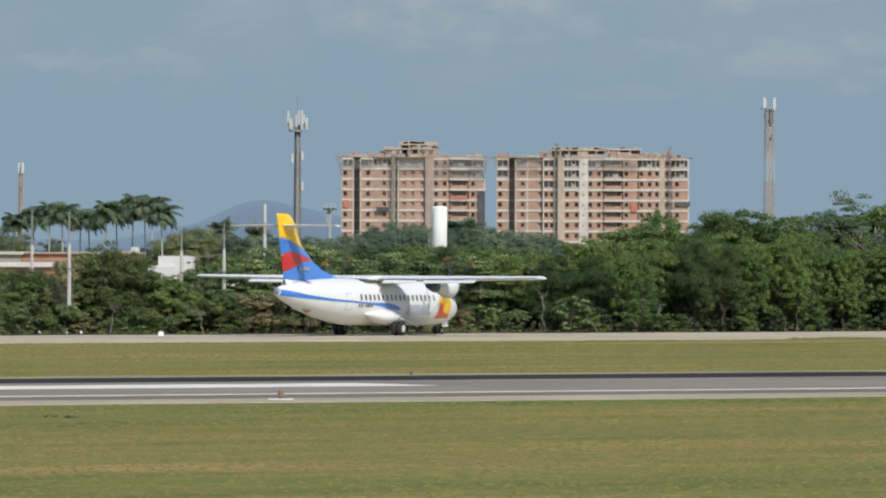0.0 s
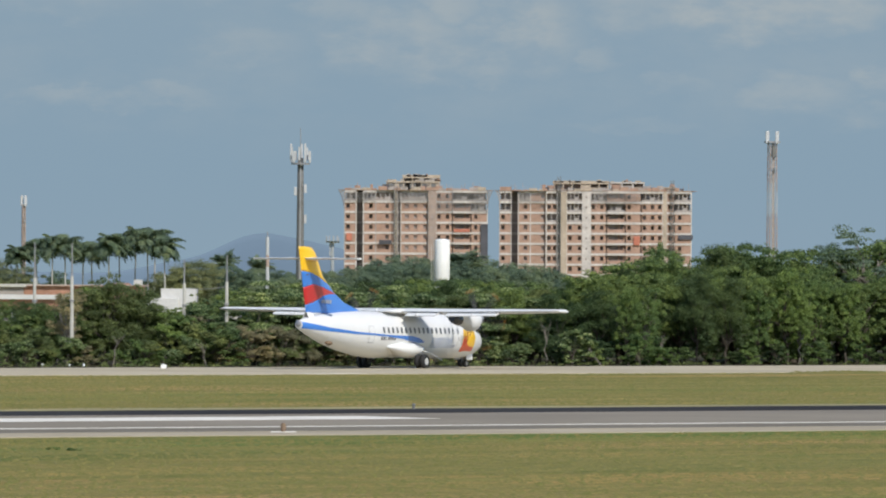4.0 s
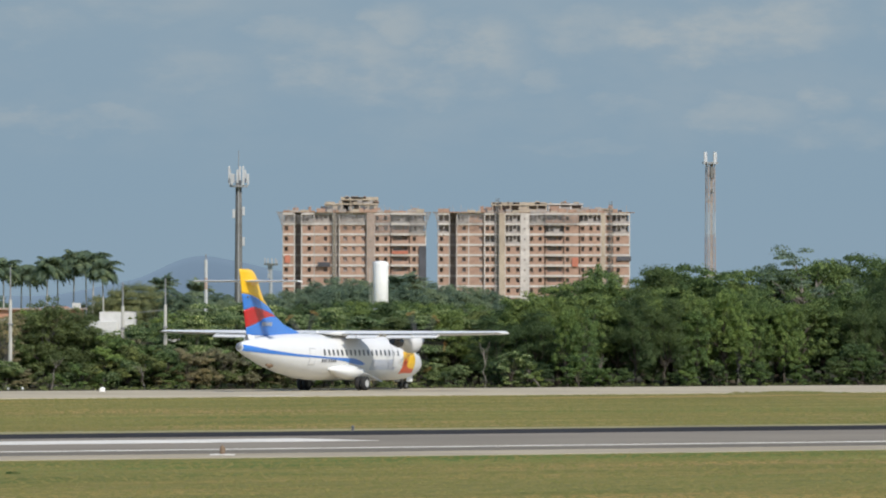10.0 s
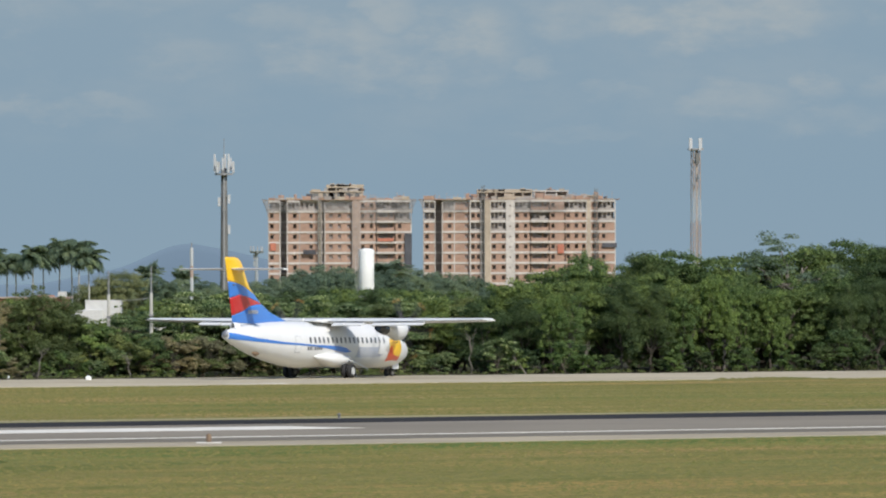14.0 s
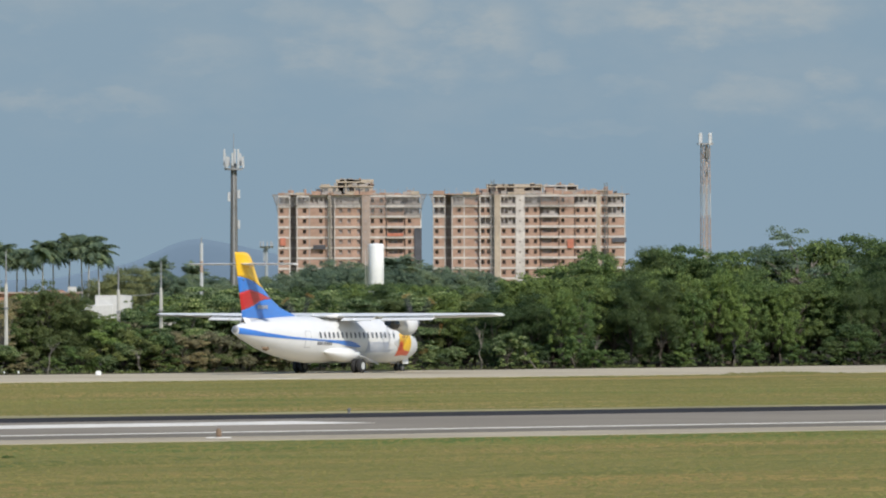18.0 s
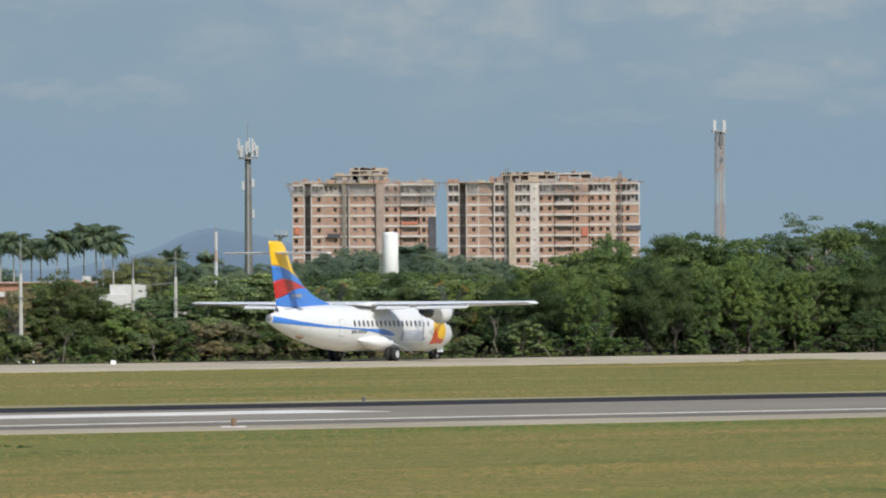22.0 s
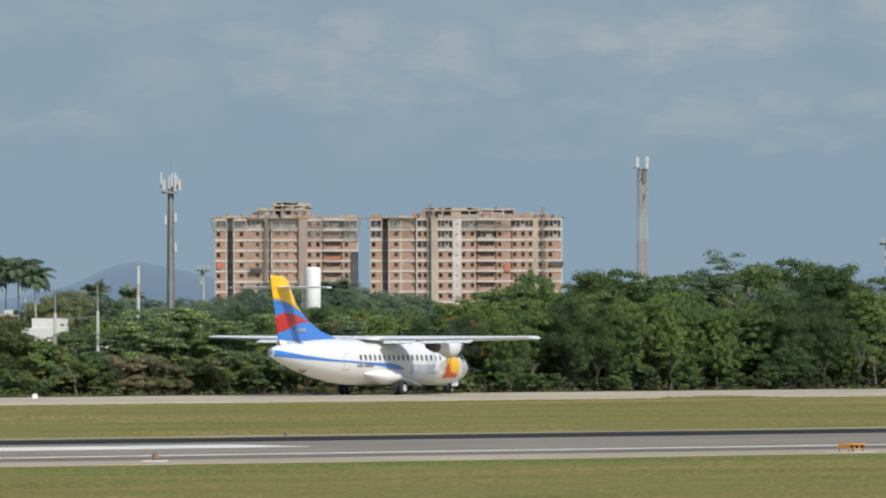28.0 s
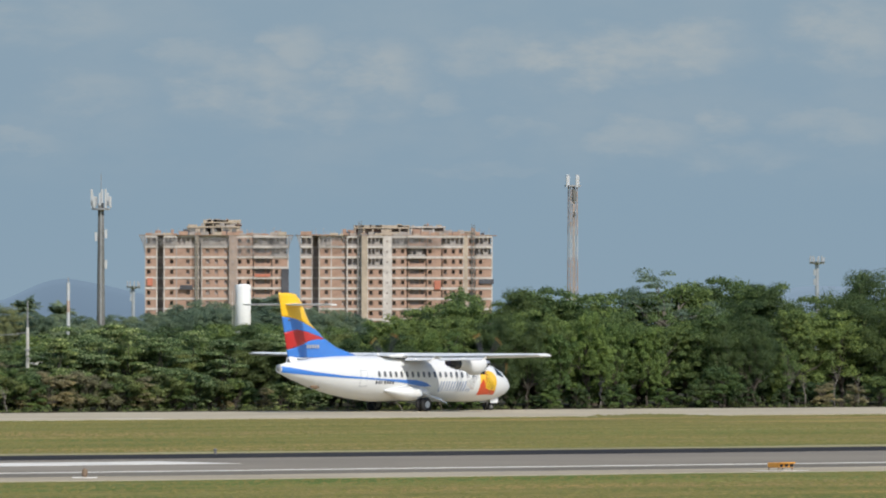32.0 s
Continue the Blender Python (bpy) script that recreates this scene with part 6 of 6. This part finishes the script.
def palms():
    kinds = [palm_tree(41, 9.0, 42, 2.8, "tall royal palm with a slim pale trunk"), palm_tree(42, 9.0, 40, 2.7, "tall wind-bent royal palm with a slim pale trunk")]
    # these fronds take the leaf colour that has haze mixed in
    spiky = palm_tree(43, 7.4, 34, 2.9, "palm with a bushy head of upright fronds among the trees", (0.15, 1.57), 0.14, 0.6, LEAF_F)
    rows = ((-50.4, 960, 2.9), (-48.6, 950, 3.5), (-46.9, 940, 3.3), (-44.8, 950, 2.9), (-43.6, 945, 2.6), (-41.6, 940, 3.6), (-40.2, 955, 3.4), (-38.4, 950, 4.3), (-36.7, 945, 3.9), (-36.0, 960, 4.2), (-34.6, 940, 3.2), (-53.0, 960, 2.4))
    for i, (u, d, elev) in enumerate(rows):
        h = EYE.z + (elev - 0.5) * d / 1000
        m = pose(*spot(u, d), 0, 0, (i * 17) % 40 - 20) @ Matrix.Diagonal((0.92, 0.92, h / 9.0, 1))
        if i < 2:
            kinds[i].matrix_basis = m
        else:
            twin(kinds[i % 2], m)
    for i, (u, d, elev, w) in enumerate(((-27.1, 1000, 0.85, 0.80), (-22.9, 1115, 0.5, 0.85))):
        m = pose(*spot(u, d), 0, 0, i * 70) @ Matrix.Diagonal((w, w, (EYE.z + elev * d / 1000) / 7.4 * 0.97, 1))
        if i == 0:
            spiky.matrix_basis = m
        else:
            twin(spiky, m)
    twin(spiky, pose(*spot(2.6, 1180)) @ Matrix.Diagonal((1.55, 1.55, 0.93, 1)))


def overhead_wire():
    """A thin cable that sags between two of the poles."""
    a, b = Vector(spot(-32.25, 515.5, 4.9)), Vector(spot(-27.0, 517.5, 5.0))
    pts = [a.lerp(b, i / 10) - Vector((0, 0, 0.12 * math.sin(math.pi * i / 10))) for i in range(11)]
    th = thing("overhead_wire", "thin grey cable sagging between two concrete poles", "cable")
    part("cable", tube(pts, 0.02, 5), M_STEEL, th)


overhead_wire()
palms()


def undergrowth():
    """Weeds and low leaves along the foot of the wood: too many to count."""
    rs = np.random.RandomState(77)
    n = 900
    a = rs.uniform(150, 420, n)
    k = 419.4 + rs.random(n) * 2.6
    x, y = AX.x * a + NX.x * k, AX.y * a + NX.y * k
    r = 0.16 + 0.30 * rs.random(n) * (0.5 + 0.5 * np.sin(a * 0.7) * np.sin(a * 0.23))
    v, f = leaf_cloud(np.stack([x, y, r * 0.4], 1), r, 26, 0.10, rs)
    ob = piece("undergrowth", mesh_from("undergrowth", v, f, LEAF_C), None)
    return tagged(ob, "low olive weeds along the foot of the wood", "undergrowth", kind="stuff")


undergrowth()


# ---- grass tufts: too many to count ----
def grass_tufts():
    m, t, p = nodes_of("grass blades")
    geo = t.nodes.new("ShaderNodeNewGeometry")
    col = ramp_node(t, geo.outputs["Random Per Island"], [(0.0, (0.185, 0.170, 0.046)), (0.5, (0.210, 0.186, 0.054)), (1.0, (0.245, 0.210, 0.068))]).outputs[0]
    t.links.new(col, p.inputs["Base Color"])
    p.inputs["Roughness"].default_value = 0.9
    p.inputs["Specular IOR Level"].default_value = 0.1
    rs = np.random.RandomState(9)
    spots = []
    # a taller fringe along the pavements
    for k, n, size in ((385.6, 2600, 0.055), (290.2, 900, 0.035), (238.7, 1300, 0.032)):
        a = rs.uniform(120, 420, n)
        kk = k + rs.normal(size=n) * 0.5
        spots.append(np.stack([AX.x * a + NX.x * kk, AX.y * a + NX.y * kk, np.full(n, size)], 1))
    s = np.concatenate(spots, 0)
    s = np.repeat(s, 3, axis=0)
    n = len(s)
    p0 = np.stack([s[:, 0] + rs.normal(size=n) * 0.12, s[:, 1] + rs.normal(size=n) * 0.12, np.full(n, -0.01)], 1)
    a = rs.uniform(0, math.tau, n)
    side = np.stack([np.cos(a), np.sin(a), np.zeros(n)], 1) * (s[:, 2] * rs.uniform(0.5, 1.1, n))[:, None]
    lean = np.stack([rs.normal(size=n) * 0.5, rs.normal(size=n) * 0.5, np.ones(n)], 1) * (s[:, 2] * rs.uniform(0.4, 1.0, n))[:, None]
    v = np.stack([p0 - side, p0 + side, p0 + side * 0.5 + lean, p0 - side * 0.5 + lean], 1).reshape(-1, 3)
    f = np.arange(n * 4).reshape(-1, 4)
    ob = piece("grass_tufts", mesh_from("grass_tufts", v, f, m), None)
    return tagged(ob, "dry green grass fringe along the pavements", "grass", kind="stuff")


grass_tufts()


def grass_clumps():
    """Low uneven clumps in the mown grass, each a flat cone of blades: too many to count."""
    m, t, p = nodes_of("grass clumps")
    geo = t.nodes.new("ShaderNodeNewGeometry")
    col = ramp_node(t, geo.outputs["Random Per Island"], [(0.0, (0.140, 0.144, 0.044)), (0.5, (0.176, 0.160, 0.052)), (1.0, (0.200, 0.174, 0.060))]).outputs[0]
    t.links.new(col, p.inputs["Base Color"])
    p.inputs["Roughness"].default_value = 0.95
    p.inputs["Specular IOR Level"].default_value = 0.1
    rs = np.random.RandomState(19)
    n = 62000
    d = 170 + 290 * rs.random(n) ** 0.85
    x = rs.uniform(-0.062, 0.092, n) * d
    k = -math.sin(RUN) * x + math.cos(RUN) * d
    keep = (k < 237.5) | ((k > 289.5) & (k < 384.5))
    x, d = x[keep], d[keep]
    n = len(x)
    r = 0.04 + 0.12 * rs.random(n) ** 2.0
    h = r * rs.uniform(0.20, 0.55, n)
    # a rank patch that hides the taxiway's edge
    a, kk = 299 + rs.normal(size=260) * 3.4, 384.0 + rs.normal(size=260) * 1.0
    x, d = np.concatenate([x, AX.x * a + NX.x * kk]), np.concatenate([d, AX.y * a + NX.y * kk])
    r, h = np.concatenate([r, rs.uniform(0.3, 0.8, 260)]), np.concatenate([h, 0.20 * np.exp(-((a - 299) / 4.5) ** 2) * rs.uniform(0.5, 1.0, 260)])
    n = len(x)
    a = rs.uniform(0, math.tau, n)
    ring = [np.stack([x + r * np.cos(a + i * math.tau / 5) * rs.uniform(0.7, 1.2, n), d + r * np.sin(a + i * math.tau / 5) * rs.uniform(0.7, 1.2, n), np.full(n, -0.004)], 1) for i in range(5)]
    v = np.stack(ring + [np.stack([x, d, h], 1)], 1).reshape(-1, 3)
    o = np.arange(n)[:, None] * 6
    f = np.concatenate([o + np.array([[i, (i + 1) % 5, 5]]) for i in range(5)], 0)
    ob = smooth(piece("grass_clumps", mesh_from("grass_clumps", v, f, m), None))
    return tagged(ob, "low dry olive and straw clumps in the mown grass", "grass", kind="stuff")


grass_clumps()


def weed_clump():
    """A fresh green weed standing out of the dry grass, and its neighbour."""
    rs = np.random.RandomState(5)
    th = thing("weed_clump", "fresh green weed clump in the dry mown grass", "weed", "weeds in the grass", at=pose(*spot(-46.1, 262)))
    c = np.stack([rs.normal(size=14) * 0.11, rs.normal(size=14) * 0.11, np.full(14, 0.02)], 1)
    v, f = leaf_cloud(c, np.full(14, 0.08), 16, 0.05, rs)
    piece("leaves", mesh_from("leaves", v, f, LEAF_A), None, th)
    copy_thing(th, pose(*spot(-48.4, 263), 0, 0, 80))


weed_clump()


# ---- what moves ----
TAXI = [
    (0, -4.51, 498.48, 61.21), (0.5, -4.29, 498.74, 61.18), (1, -4.10, 498.95, 61.14), (1.5, -3.90, 499.17, 61.03),
    (2, -3.73, 499.36, 60.84), (2.5, -3.59, 499.52, 60.62), (4.5, -3.20, 499.95, 60.39), (5, -3.19, 499.95, 60.38),
    (5.5, -3.17, 499.97, 60.45), (6, -3.17, 499.98, 60.52), (6.5, -3.15, 500.00, 60.57), (9, -3.15, 500.00, 60.57),
    (12, -3.15, 500.00, 60.57), (18, -3.15, 500.00, 60.57), (18.5, -3.05, 500.10, 60.44), (19, -2.96, 500.21, 60.42),
    (19.5, -2.84, 500.34, 60.43), (20, -2.72, 500.47, 60.44), (20.5, -2.58, 500.62, 60.40), (21, -2.40, 500.82, 60.32),
    (21.5, -2.18, 501.06, 60.25), (22, -1.94, 501.32, 60.22), (22.5, -1.63, 501.66, 60.26), (23, -1.23, 502.08, 60.32),
    (23.5, -0.88, 502.48, 60.43), (24, -0.47, 502.93, 60.52), (24.5, -0.02, 503.43, 60.52), (25, 0.44, 503.93, 60.37),
    (25.5, 0.88, 504.41, 60.06), (27.5, 2.90, 506.45, 56.83), (28, 3.49, 507.01, 56.37), (28.5, 4.09, 507.56, 55.81),
    (29, 4.75, 508.13, 55.07), (29.5, 5.40, 508.70, 54.15), (30, 6.13, 509.30, 53.13), (30.5, 6.94, 509.95, 52.04),
    (31, 7.79, 510.59, 50.86), (31.5, 8.65, 511.22, 49.59), (32, 9.59, 511.86, 48.22),
]


def motions():
    walk(AIRLINER, [(t, pose(x, y, 0.035, 0.05, 0.5, turn)) for t, x, y, turn in TAXI])
    # wheels roll with the way gone
    gone, way = [(TAXI[0][0], 0.0)], 0.0
    for (_, xa, ya, _), (tb, xb, yb, _) in zip(TAXI, TAXI[1:]):
        way += math.hypot(xb - xa, yb - ya)
        gone.append((tb, way))
    for wheel, r in WHEELS:
        rows, (t0, w0) = [], gone[0]
        home = wheel.location.copy()
        for t, w in gone:
            n = max(1, math.ceil((w - w0) / r / radians(80)))
            for i in range(1, n + 1):
                k = i / n
                rows.append((t0 + (t - t0) * k, Matrix.Translation(home) @ Matrix.Rotation((w0 + (w - w0) * k) / r, 4, "Y")))
            t0, w0 = t, w
        walk(wheel, [(0.0, Matrix.Translation(home))] + rows[1:] if rows[0][0] == 0.0 else [(0.0, Matrix.Translation(home))] + rows)
    # propellers turn all the time
    for hub, s in PROPS:
        home = hub.location.copy()
        walk(hub, [(i / FPS, Matrix.Translation(home) @ Matrix.Rotation(radians(81.0 * i + 20 * s), 4, "X")) for i in range(32 * FPS + 1)])
    # clouds drift slowly to the right
    walk(CLOUDS, [(0.0, pose(88, 4780, 0)), (32.0, pose(119, 4780, 0))])


motions()
